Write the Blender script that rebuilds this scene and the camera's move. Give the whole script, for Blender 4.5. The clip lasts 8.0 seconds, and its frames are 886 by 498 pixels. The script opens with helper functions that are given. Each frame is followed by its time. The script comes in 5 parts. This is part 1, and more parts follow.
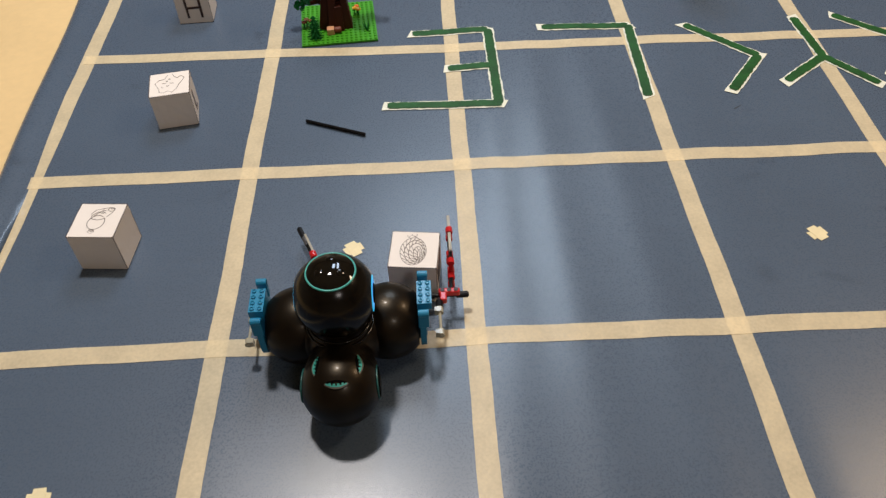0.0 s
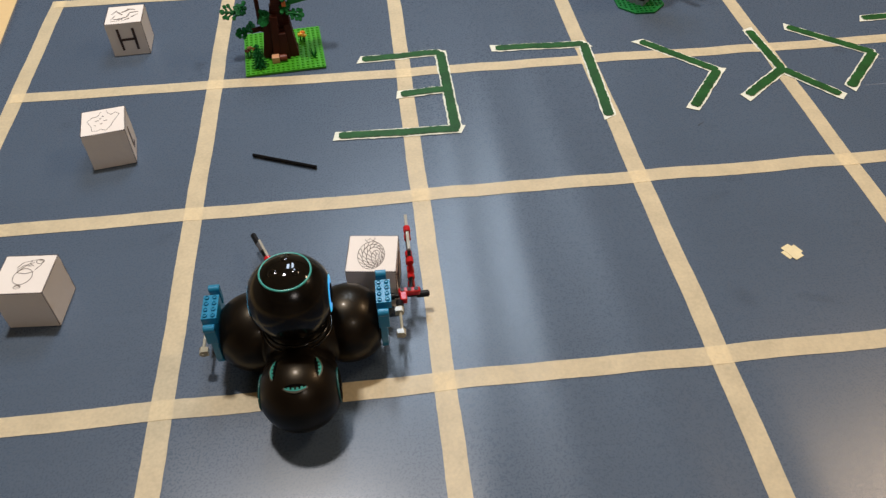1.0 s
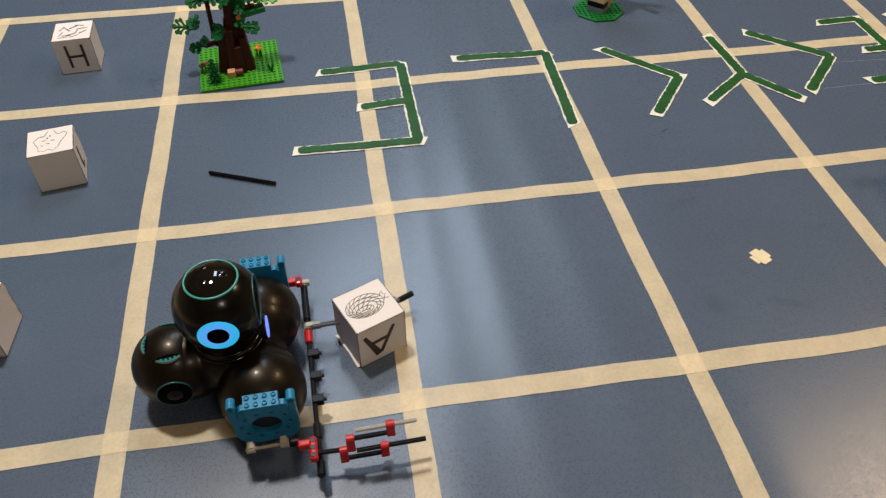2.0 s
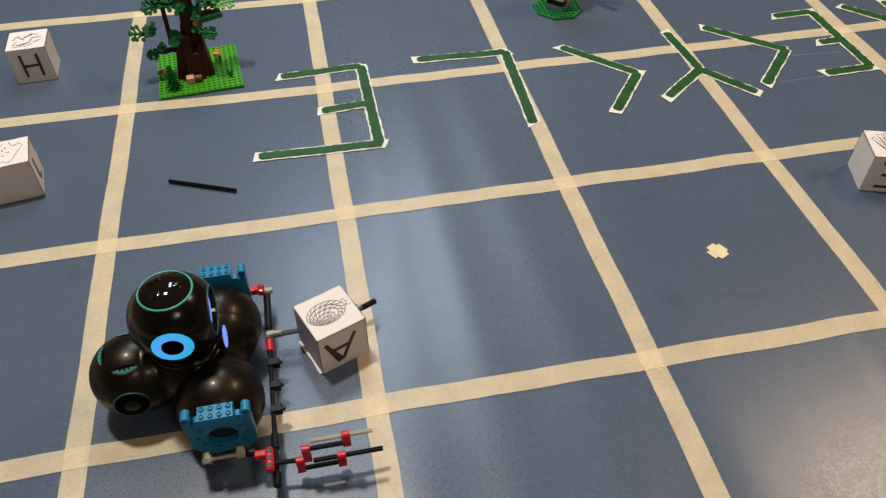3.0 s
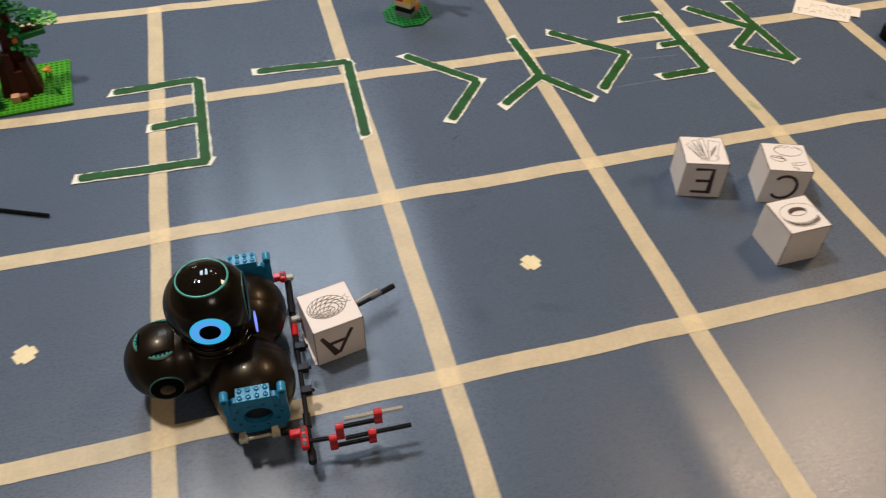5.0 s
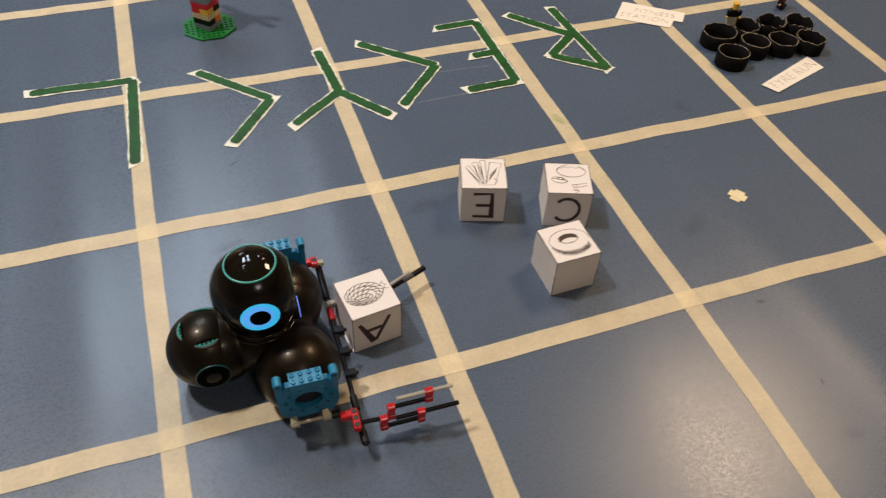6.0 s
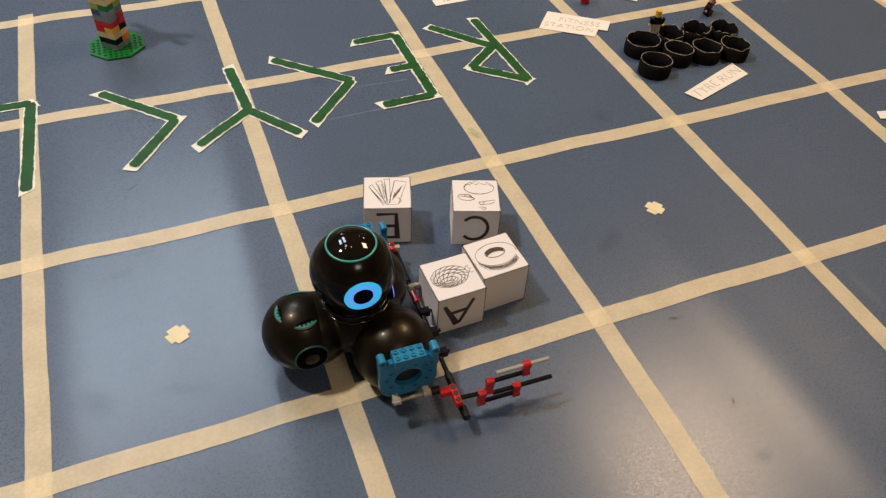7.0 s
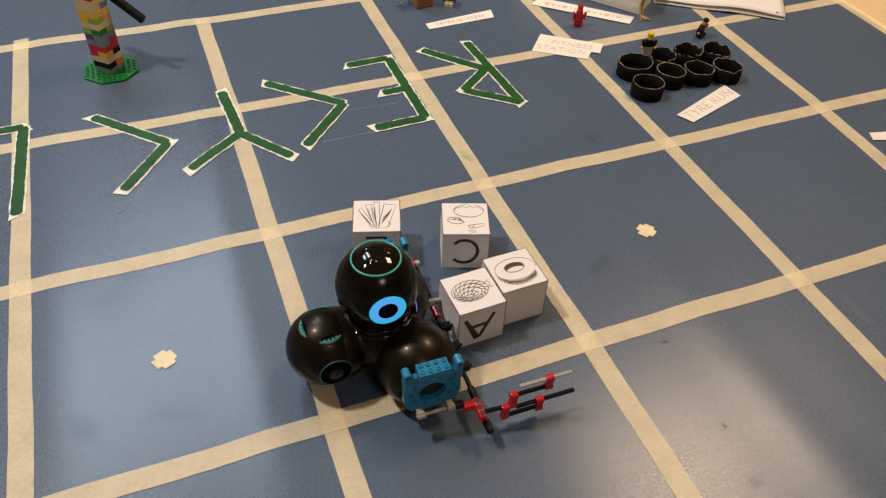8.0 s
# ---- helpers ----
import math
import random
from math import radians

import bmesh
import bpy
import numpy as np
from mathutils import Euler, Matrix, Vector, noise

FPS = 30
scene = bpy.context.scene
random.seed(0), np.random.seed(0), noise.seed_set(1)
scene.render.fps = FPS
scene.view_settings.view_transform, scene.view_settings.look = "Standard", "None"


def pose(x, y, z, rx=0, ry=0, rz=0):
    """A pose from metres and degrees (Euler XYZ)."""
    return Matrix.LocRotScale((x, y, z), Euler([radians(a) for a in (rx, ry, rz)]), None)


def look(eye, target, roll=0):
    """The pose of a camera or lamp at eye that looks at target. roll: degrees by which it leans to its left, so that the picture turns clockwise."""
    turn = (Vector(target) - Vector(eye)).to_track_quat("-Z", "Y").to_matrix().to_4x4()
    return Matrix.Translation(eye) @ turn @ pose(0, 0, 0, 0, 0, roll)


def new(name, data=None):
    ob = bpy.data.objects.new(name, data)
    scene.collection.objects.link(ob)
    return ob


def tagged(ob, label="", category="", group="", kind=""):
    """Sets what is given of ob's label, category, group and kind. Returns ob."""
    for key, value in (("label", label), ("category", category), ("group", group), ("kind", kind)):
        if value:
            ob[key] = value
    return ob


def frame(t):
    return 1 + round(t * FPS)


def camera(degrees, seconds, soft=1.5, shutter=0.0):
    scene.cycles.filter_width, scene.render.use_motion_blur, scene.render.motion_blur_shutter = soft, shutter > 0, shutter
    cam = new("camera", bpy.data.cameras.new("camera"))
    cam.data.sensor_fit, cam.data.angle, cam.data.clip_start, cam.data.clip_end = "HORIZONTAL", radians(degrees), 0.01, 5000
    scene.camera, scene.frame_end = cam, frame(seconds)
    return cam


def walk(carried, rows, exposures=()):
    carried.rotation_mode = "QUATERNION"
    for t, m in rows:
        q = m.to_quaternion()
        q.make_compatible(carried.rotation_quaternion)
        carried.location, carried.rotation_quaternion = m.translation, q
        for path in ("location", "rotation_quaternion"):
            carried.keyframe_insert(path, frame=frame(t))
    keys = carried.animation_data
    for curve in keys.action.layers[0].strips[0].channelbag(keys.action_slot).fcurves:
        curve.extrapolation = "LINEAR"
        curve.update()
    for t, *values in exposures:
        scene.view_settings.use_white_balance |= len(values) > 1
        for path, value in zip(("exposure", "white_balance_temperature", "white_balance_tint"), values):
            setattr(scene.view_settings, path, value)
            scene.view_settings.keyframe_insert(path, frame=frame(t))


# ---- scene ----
cam = camera(59.9, 8.0, soft=1.3, shutter=0.3)
PATH = [
    (0, (-0.048, -0.523, 0.716), (-0.019, 0.835, -0.752), -1.6),
    (0.5, (-0.052, -0.496, 0.699), (0.032, 0.881, -0.75), -1.3),
    (1, (-0.047, -0.468, 0.687), (0.09, 0.919, -0.747), -1.0),
    (1.2, (-0.042, -0.462, 0.678), (0.106, 0.935, -0.746), -1.2),
    (1.3, (-0.042, -0.458, 0.679), (0.115, 0.937, -0.745), -1.0),
    (1.4, (-0.041, -0.457, 0.676), (0.122, 0.942, -0.744), -1.0),
    (1.5, (-0.046, -0.45, 0.68), (0.131, 0.94, -0.746), -0.9),
    (1.6, (-0.043, -0.45, 0.677), (0.135, 0.945, -0.746), -1.0),
    (1.7, (-0.044, -0.45, 0.673), (0.145, 0.95, -0.743), -0.8),
    (2.8, (-0.023, -0.453, 0.668), (0.24, 0.943, -0.739), -0.4),
    (3, (-0.02, -0.45, 0.68), (0.256, 0.931, -0.741), -0.2),
    (3.5, (-0.001, -0.458, 0.683), (0.309, 0.919, -0.733), 0.3),
    (4, (0.01, -0.459, 0.683), (0.351, 0.908, -0.736), 0.8),
    (4.2, (0.011, -0.463, 0.682), (0.357, 0.907, -0.734), 0.8),
    (5.3, (0.239, -0.463, 0.706), (0.659, 0.853, -0.739), 1.9),
    (5.5, (0.289, -0.458, 0.701), (0.74, 0.847, -0.746), 2.5),
    (6, (0.404, -0.45, 0.698), (0.903, 0.832, -0.753), 3.1),
    (6.5, (0.47, -0.449, 0.69), (1.0, 0.831, -0.753), 3.1),
    (7, (0.504, -0.447, 0.683), (1.058, 0.836, -0.748), 3.0),
    (7.5, (0.518, -0.444, 0.685), (1.079, 0.852, -0.731), 2.8),
    (8, (0.521, -0.447, 0.684), (1.08, 0.872, -0.711), 2.6),
]
walk(cam, [(t, look(eye, target, roll)) for t, eye, target, roll in PATH],
     [(0, 0, 6500, 12), (1.7, 0, 6500, 12), (4.2, 0, 6600, 13), (5.5, 0, 6700, 14), (8, 0, 6680, 14)])

# ---- world and lamps ----
world = bpy.data.worlds.new("world")
scene.world = world
world.use_nodes = True
world.node_tree.nodes["Background"].inputs[0].default_value = (1.0, 0.93, 0.82, 1)
world.node_tree.nodes["Background"].inputs[1].default_value = 0.15


def ceiling_or_added_lamp(x, y, z, watts, size_x, size_y, colour=(1.0, 0.92, 0.82)):
    data = bpy.data.lights.new("ceiling_or_added_lamp", "AREA")
    data.shape, data.size, data.size_y = "RECTANGLE", size_x, size_y
    data.energy, data.color = watts, colour
    ob = new("ceiling_or_added_lamp", data)
    ob.matrix_basis = pose(x, y, z)
    return ob


ceiling_or_added_lamp(-0.42, 0.76, 2.6, 52, 0.20, 0.20, (1.0, 0.94, 0.88))
ceiling_or_added_lamp(2.40, 0.80, 2.6, 46, 0.60, 0.80, (1.0, 0.75, 0.50))
# two bluish panels stand in for the window glare on the mat
ceiling_or_added_lamp(0.40, 2.6, 2.6, 26, 0.26, 1.8, (0.68, 0.83, 1.0))
ceiling_or_added_lamp(-0.10, 2.3, 2.6, 21, 0.27, 1.2, (0.66, 0.82, 1.0))
# unseen fill added behind the camera to lift the sides facing it
ceiling_or_added_lamp(0.9, -2.2, 2.6, 17, 0.6, 0.6, (1.0, 0.93, 0.88))


# ---- materials ----
def material(name, colour, rough=0.5, metal=0.0, vary=0.08, scale=60.0, fine=600.0, bump=0.0, coat=0.0, alpha=1.0, rough_vary=0.0, spec=0.5):
    m = bpy.data.materials.new(name)
    m.use_nodes = True
    n, l = m.node_tree.nodes, m.node_tree.links
    b = n["Principled BSDF"]
    co = n.new("ShaderNodeTexCoord")
    big, small = n.new("ShaderNodeTexNoise"), n.new("ShaderNodeTexNoise")
    big.inputs["Scale"].default_value, small.inputs["Scale"].default_value = scale, fine
    big.inputs["Detail"].default_value, small.inputs["Detail"].default_value = 4, 3
    l.new(co.outputs["Object"], big.inputs["Vector"])
    l.new(co.outputs["Object"], small.inputs["Vector"])
    add = n.new("ShaderNodeMath")
    add.operation = "ADD"
    l.new(big.outputs["Fac"], add.inputs[0])
    l.new(small.outputs["Fac"], add.inputs[1])
    ramp = n.new("ShaderNodeMapRange")
    ramp.inputs["From Min"].default_value, ramp.inputs["From Max"].default_value = 0.6, 1.4
    ramp.inputs["To Min"].default_value, ramp.inputs["To Max"].default_value = 1 - vary, 1 + vary
    l.new(add.outputs[0], ramp.inputs["Value"])
    mul = n.new("ShaderNodeVectorMath")
    mul.operation = "SCALE"
    mul.inputs[0].default_value = colour
    l.new(ramp.outputs[0], mul.inputs["Scale"])
    l.new(mul.outputs[0], b.inputs["Base Color"])
    b.inputs["Roughness"].default_value, b.inputs["Metallic"].default_value = rough, metal
    b.inputs["Coat Weight"].default_value, b.inputs["Alpha"].default_value = coat, alpha
    b.inputs["Specular IOR Level"].default_value = spec
    if rough_vary:
        rr = n.new("ShaderNodeMapRange")
        rr.inputs["From Min"].default_value, rr.inputs["From Max"].default_value = 0.7, 1.3
        rr.inputs["To Min"].default_value, rr.inputs["To Max"].default_value = rough - rough_vary, rough + rough_vary
        l.new(add.outputs[0], rr.inputs["Value"])
        l.new(rr.outputs[0], b.inputs["Roughness"])
    if bump:
        bp = n.new("ShaderNodeBump")
        bp.inputs["Strength"].default_value, bp.inputs["Distance"].default_value = bump, 0.0006
        l.new(small.outputs["Fac"], bp.inputs["Height"])
        l.new(bp.outputs[0], b.inputs["Normal"])
    return m


def glow(name, colour, strength):
    m = bpy.data.materials.new(name)
    m.use_nodes = True
    b = m.node_tree.nodes["Principled BSDF"]
    b.inputs["Base Color"].default_value = (*[c * 0.4 for c in colour], 1)
    b.inputs["Roughness"].default_value = 0.3
    b.inputs["Emission Color"].default_value = (*colour, 1)
    b.inputs["Emission Strength"].default_value = strength
    return m




def vinyl():
    """Scuffed blue vinyl: cloudy colour, streaks along x, dark smudges, grained gloss."""
    m = material("blue_vinyl", (0.0735, 0.1045, 0.150), 0.31, vary=0.085, scale=4, fine=640, bump=0.11)
    n, l = m.node_tree.nodes, m.node_tree.links
    b = n["Principled BSDF"]
    co = n.new("ShaderNodeTexCoord")
    mp = n.new("ShaderNodeMapping")
    mp.inputs["Scale"].default_value = (7, 260, 1)
    mp.inputs["Rotation"].default_value = (0, 0, 0.03)
    l.new(co.outputs["Object"], mp.inputs["Vector"])
    streak = n.new("ShaderNodeTexNoise")
    streak.inputs["Scale"].default_value, streak.inputs["Detail"].default_value = 1.0, 3
    l.new(mp.outputs[0], streak.inputs["Vector"])
    smudge = n.new("ShaderNodeTexNoise")
    smudge.inputs["Scale"].default_value, smudge.inputs["Detail"].default_value = 13, 6
    l.new(co.outputs["Object"], smudge.inputs["Vector"])
    dark = n.new("ShaderNodeMapRange")
    dark.inputs["From Min"].default_value, dark.inputs["From Max"].default_value = 0.66, 0.76
    dark.inputs["To Min"].default_value, dark.inputs["To Max"].default_value = 1.0, 0.72
    l.new(smudge.outputs["Fac"], dark.inputs["Value"])
    lite = n.new("ShaderNodeMapRange")
    lite.inputs["From Min"].default_value, lite.inputs["From Max"].default_value = 0.35, 0.75
    lite.inputs["To Min"].default_value, lite.inputs["To Max"].default_value = 0.97, 1.05
    l.new(streak.outputs["Fac"], lite.inputs["Value"])
    k0 = n.new("ShaderNodeMath")
    k0.operation = "MULTIPLY"
    l.new(dark.outputs[0], k0.inputs[0])
    l.new(lite.outputs[0], k0.inputs[1])
    # small dark flecks and sparse pale scratches
    fleck = n.new("ShaderNodeTexNoise")
    fleck.inputs["Scale"].default_value, fleck.inputs["Detail"].default_value = 34, 4
    l.new(co.outputs["Object"], fleck.inputs["Vector"])
    fr = n.new("ShaderNodeMapRange")
    fr.inputs["From Min"].default_value, fr.inputs["From Max"].default_value = 0.765, 0.82
    fr.inputs["To Min"].default_value, fr.inputs["To Max"].default_value = 1.0, 0.7
    l.new(fleck.outputs["Fac"], fr.inputs["Value"])
    mp2 = n.new("ShaderNodeMapping")
    mp2.inputs["Scale"].default_value = (4, 420, 1)
    mp2.inputs["Rotation"].default_value = (0, 0, -0.22)
    l.new(co.outputs["Object"], mp2.inputs["Vector"])
    scr = n.new("ShaderNodeTexNoise")
    scr.inputs["Scale"].default_value, scr.inputs["Detail"].default_value = 1.0, 2
    l.new(mp2.outputs[0], scr.inputs["Vector"])
    sr = n.new("ShaderNodeMapRange")
    sr.inputs["From Min"].default_value, sr.inputs["From Max"].default_value = 0.74, 0.80
    sr.inputs["To Min"].default_value, sr.inputs["To Max"].default_value = 1.0, 1.35
    l.new(scr.outputs["Fac"], sr.inputs["Value"])
    k1 = n.new("ShaderNodeMath")
    k1.operation = "MULTIPLY"
    l.new(fr.outputs[0], k1.inputs[0])
    l.new(sr.outputs[0], k1.inputs[1])
    k = n.new("ShaderNodeMath")
    k.operation = "MULTIPLY"
    l.new(k0.outputs[0], k.inputs[0])
    l.new(k1.outputs[0], k.inputs[1])
    # mottled gloss
    mot = n.new("ShaderNodeTexNoise")
    mot.inputs["Scale"].default_value, mot.inputs["Detail"].default_value, mot.inputs["Roughness"].default_value = 420, 4, 0.6
    l.new(co.outputs["Object"], mot.inputs["Vector"])
    mr = n.new("ShaderNodeMapRange")
    mr.inputs["From Min"].default_value, mr.inputs["From Max"].default_value = 0.30, 0.70
    mr.inputs["To Min"].default_value, mr.inputs["To Max"].default_value = 0.22, 0.36
    l.new(mot.outputs["Fac"], mr.inputs["Value"])
    l.new(mr.outputs[0], b.inputs["Roughness"])
    old = b.inputs["Base Color"].links[0].from_socket
    mul = n.new("ShaderNodeVectorMath")
    mul.operation = "SCALE"
    l.new(old, mul.inputs[0])
    l.new(k.outputs[0], mul.inputs["Scale"])
    l.new(mul.outputs[0], b.inputs["Base Color"])
    return m


MAT_BLUE = vinyl()
TAPE = material("masking_tape", (0.96, 0.80, 0.50), 0.55, vary=0.17, scale=30, fine=260, bump=0.4, alpha=0.56)
TAPE_WHITE = material("white_tape", (0.72, 0.73, 0.61), 0.6, vary=0.10, scale=60, fine=300, bump=0.2)
GREEN_PAINT = material("green_paint", (0.010, 0.074, 0.013), 0.55, vary=0.48, scale=34, fine=300, bump=0.3, spec=0.3)
FLOOR_CREAM = material("cream_floor", (0.75, 0.55, 0.28), 0.4, vary=0.06, scale=8, fine=90, bump=0.05)
WALL = material("wall_paint", (0.50, 0.44, 0.36), 0.8, vary=0.04, scale=3, fine=60)
CEILING = material("ceiling_paint", (0.42, 0.40, 0.37), 0.9, vary=0.03, scale=3, fine=60)
PAPER = material("white_paper", (0.765, 0.712, 0.655), 0.75, vary=0.025, scale=30, fine=300, bump=0.1)
CARD = material("cream_card", (0.80, 0.745, 0.64), 0.75, vary=0.03, scale=30, fine=200, bump=0.1)
INK = material("pencil_ink", (0.060, 0.036, 0.026), 0.6, vary=0.25, scale=200, fine=900)
PEN = material("brown_marker", (0.045, 0.022, 0.018), 0.5, vary=0.25, scale=120, fine=700)
FAINT_PEN = material("faint_ochre_pencil", (0.64, 0.52, 0.35), 0.7, vary=0.2, scale=200, fine=700)
RED_PEN = material("faded_red_pen", (0.50, 0.37, 0.22), 0.6, vary=0.2, scale=200, fine=700)
SHELL = material("satin_black_shell", (0.0042, 0.0029, 0.0020), 0.35, vary=0.10, scale=30, fine=900, rough_vary=0.03, spec=0.26, coat=0.08)
HEAD = material("polished_black_shell", (0.0032, 0.0025, 0.0019), 0.19, vary=0.08, scale=30, fine=900, rough_vary=0.03, spec=0.28)
GLOSS = material("gloss_black_shell", (0.0030, 0.0025, 0.0020), 0.045, vary=0.08, scale=30, fine=900, spec=0.5)
# black of the ear caps; on slots and ports it paints in recess shade
CAP_AND_RECESS_SHADE = material("black_cap_and_recess_shade", (0.002, 0.002, 0.002), 0.8, vary=0.1, scale=60, spec=0.04)
SHELL.node_tree.nodes["Principled BSDF"].inputs["Specular Tint"].default_value = (1.0, 0.84, 0.62, 1)
SHELL.node_tree.nodes["Principled BSDF"].inputs["Coat Roughness"].default_value = 0.13
LIP = material("grey_brown_plastic", (0.085, 0.075, 0.058), 0.45, vary=0.08, scale=90)
# trim teal with shade put into the colour, for port and face rings
SHADED_TEAL = material("shaded_teal_plastic", (0.015, 0.09, 0.085), 0.35, vary=0.06, scale=80)
DARK = material("dark_rubber_and_hole_shade", (0.012, 0.012, 0.013), 0.5, vary=0.2, scale=80, fine=600, bump=0.1)
TEAL = material("teal_trim", (0.045, 0.33, 0.29), 0.3, vary=0.06, scale=80)
AZURE = material("azure_brick_plastic", (0.012, 0.20, 0.36), 0.28, vary=0.06, scale=80, fine=500)
RED = material("red_brick_plastic", (0.50, 0.010, 0.012), 0.25, vary=0.06, scale=80)
BLACK = material("black_brick_plastic", (0.008, 0.008, 0.009), 0.34, vary=0.12, scale=80, spec=0.15)
TAN = material("tan_grey_plastic", (0.44, 0.41, 0.31), 0.16, vary=0.15, scale=200, alpha=0.85)
DARK_GREY = material("dark_grey_plastic", (0.07, 0.07, 0.075), 0.3, vary=0.12, scale=100)
# brick azure darkened to paint the shade inside plate and pin holes
SHADED_AZURE = material("shaded_azure_plastic", (0.004, 0.060, 0.110), 0.4, vary=0.06, scale=80)
CLEARISH = material("pale_translucent_rod", (0.55, 0.52, 0.44), 0.15, vary=0.1, scale=150, alpha=0.75)
GREEN = material("bright_green_plastic", (0.052, 0.30, 0.012), 0.45, vary=0.05, scale=60, spec=0.35)
DEEP_GREEN = material("dark_green_plastic", (0.006, 0.15, 0.028), 0.45, vary=0.08, scale=60, spec=0.35)
LEAF = material("leaf_green_plastic", (0.004, 0.088, 0.018), 0.5, vary=0.3, scale=80, spec=0.08)
BROWN = material("reddish_brown_plastic", (0.046, 0.012, 0.006), 0.45, vary=0.14, scale=60, spec=0.14)
BROWN_RED = material("rust_brown_plastic", (0.14, 0.036, 0.018), 0.4, vary=0.1, scale=60, spec=0.2)
PEACH = material("light_tan_plastic", (0.62, 0.33, 0.18), 0.35, vary=0.06, scale=80)
YELLOW = material("yellow_plastic", (0.72, 0.42, 0.03), 0.3, vary=0.05, scale=80)
ORANGE = material("orange_plastic", (0.62, 0.16, 0.02), 0.3, vary=0.05, scale=80)
GREY = material("grey_plastic", (0.15, 0.19, 0.22), 0.3, vary=0.05, scale=80)
CREAM = material("cream_plastic", (0.60, 0.47, 0.25), 0.3, vary=0.05, scale=80)
LIME = material("lime_plastic", (0.24, 0.36, 0.03), 0.3, vary=0.05, scale=80)
NAVY = material("navy_plastic", (0.02, 0.04, 0.16), 0.3, vary=0.05, scale=80)
TUBE = material("black_painted_card", (0.0045, 0.0036, 0.003), 0.7, vary=0.35, scale=90, fine=500, bump=0.4, spec=0.10)
TUBE_EDGE = material("raw_card_edge", (0.36, 0.30, 0.22), 0.8, vary=0.25, scale=150, fine=600)
STRING = material("jute_string", (0.42, 0.27, 0.12), 0.9, vary=0.25, scale=300, fine=1200, bump=0.5)
WOOD = material("brown_wood", (0.30, 0.14, 0.04), 0.6, vary=0.2, scale=60, fine=300, bump=0.3)
EYE_CYAN = glow("cyan_led", (0.03, 0.48, 0.82), 0.85)
EYE_BLUE = glow("pale_blue_led", (0.09, 0.40, 0.95), 0.85)
FACE_BLUE = glow("violet_blue_led", (0.16, 0.26, 1.0), 1.2)


# ---- mesh helpers ----
def part(name, bm, mat, parent=None, label="", smooth=False):
    me = bpy.data.meshes.new(name)
    bm.normal_update()
    bm.to_mesh(me)
    bm.free()
    me.materials.append(mat)
    if smooth:
        for p in me.polygons:
            p.use_smooth = True
    ob = new(name, me)
    if parent is not None:
        ob.parent = parent
    if label:
        ob["label"] = label
    return ob


def soft(ob, width, segments=2):
    mod = ob.modifiers.new("bevel", "BEVEL")
    mod.width, mod.segments, mod.limit_method = width, segments, "ANGLE"
    return ob


def add_box(bm, sx, sy, sz, m=Matrix()):
    r = bmesh.ops.create_cube(bm, size=1.0, matrix=m @ Matrix.Diagonal((sx, sy, sz, 1)))
    return r["verts"]


def add_cyl(bm, r, depth, m=Matrix(), seg=16, r2=None, caps=True):
    return bmesh.ops.create_cone(bm, cap_ends=caps, segments=seg, radius1=r, radius2=r if r2 is None else r2, depth=depth, matrix=m)["verts"]


def add_ball(bm, r, m=Matrix(), u=24, v=16):
    return bmesh.ops.create_uvsphere(bm, u_segments=u, v_segments=v, radius=r, matrix=m)["verts"]


def between(a, b):
    """The pose of a rod from a to b, its length along z, and that length."""
    a, b = Vector(a), Vector(b)
    q = (b - a).to_track_quat("Z", "Y")
    return Matrix.LocRotScale((a + b) / 2, q, None), (b - a).length


def add_rod(bm, a, b, r, seg=10):
    m, d = between(a, b)
    add_cyl(bm, r, d, m, seg)


def add_ring(bm, big, small, m=Matrix(), seg=48, sub=10):
    rows = []
    for i in range(seg):
        a = 2 * math.pi * i / seg
        rows.append([bm.verts.new(m @ Vector(((big + small * math.cos(2 * math.pi * j / sub)) * math.cos(a), (big + small * math.cos(2 * math.pi * j / sub)) * math.sin(a), small * math.sin(2 * math.pi * j / sub)))) for j in range(sub)])
    for i in range(seg):
        for j in range(sub):
            bm.faces.new((rows[i][j], rows[(i + 1) % seg][j], rows[(i + 1) % seg][(j + 1) % sub], rows[i][(j + 1) % sub]))


def add_lathe(bm, profile, m=Matrix(), seg=40, close=False):
    """A turned form about z; profile: (radius, z) from one end to the other."""
    rows = []
    for i in range(seg):
        a = 2 * math.pi * i / seg
        rows.append([bm.verts.new(m @ Vector((r * math.cos(a), r * math.sin(a), z))) for r, z in profile])
    n = len(profile)
    for i in range(seg):
        for j in range(n if close else n - 1):
            bm.faces.new((rows[i][j], rows[(i + 1) % seg][j], rows[(i + 1) % seg][(j + 1) % n], rows[i][(j + 1) % n]))


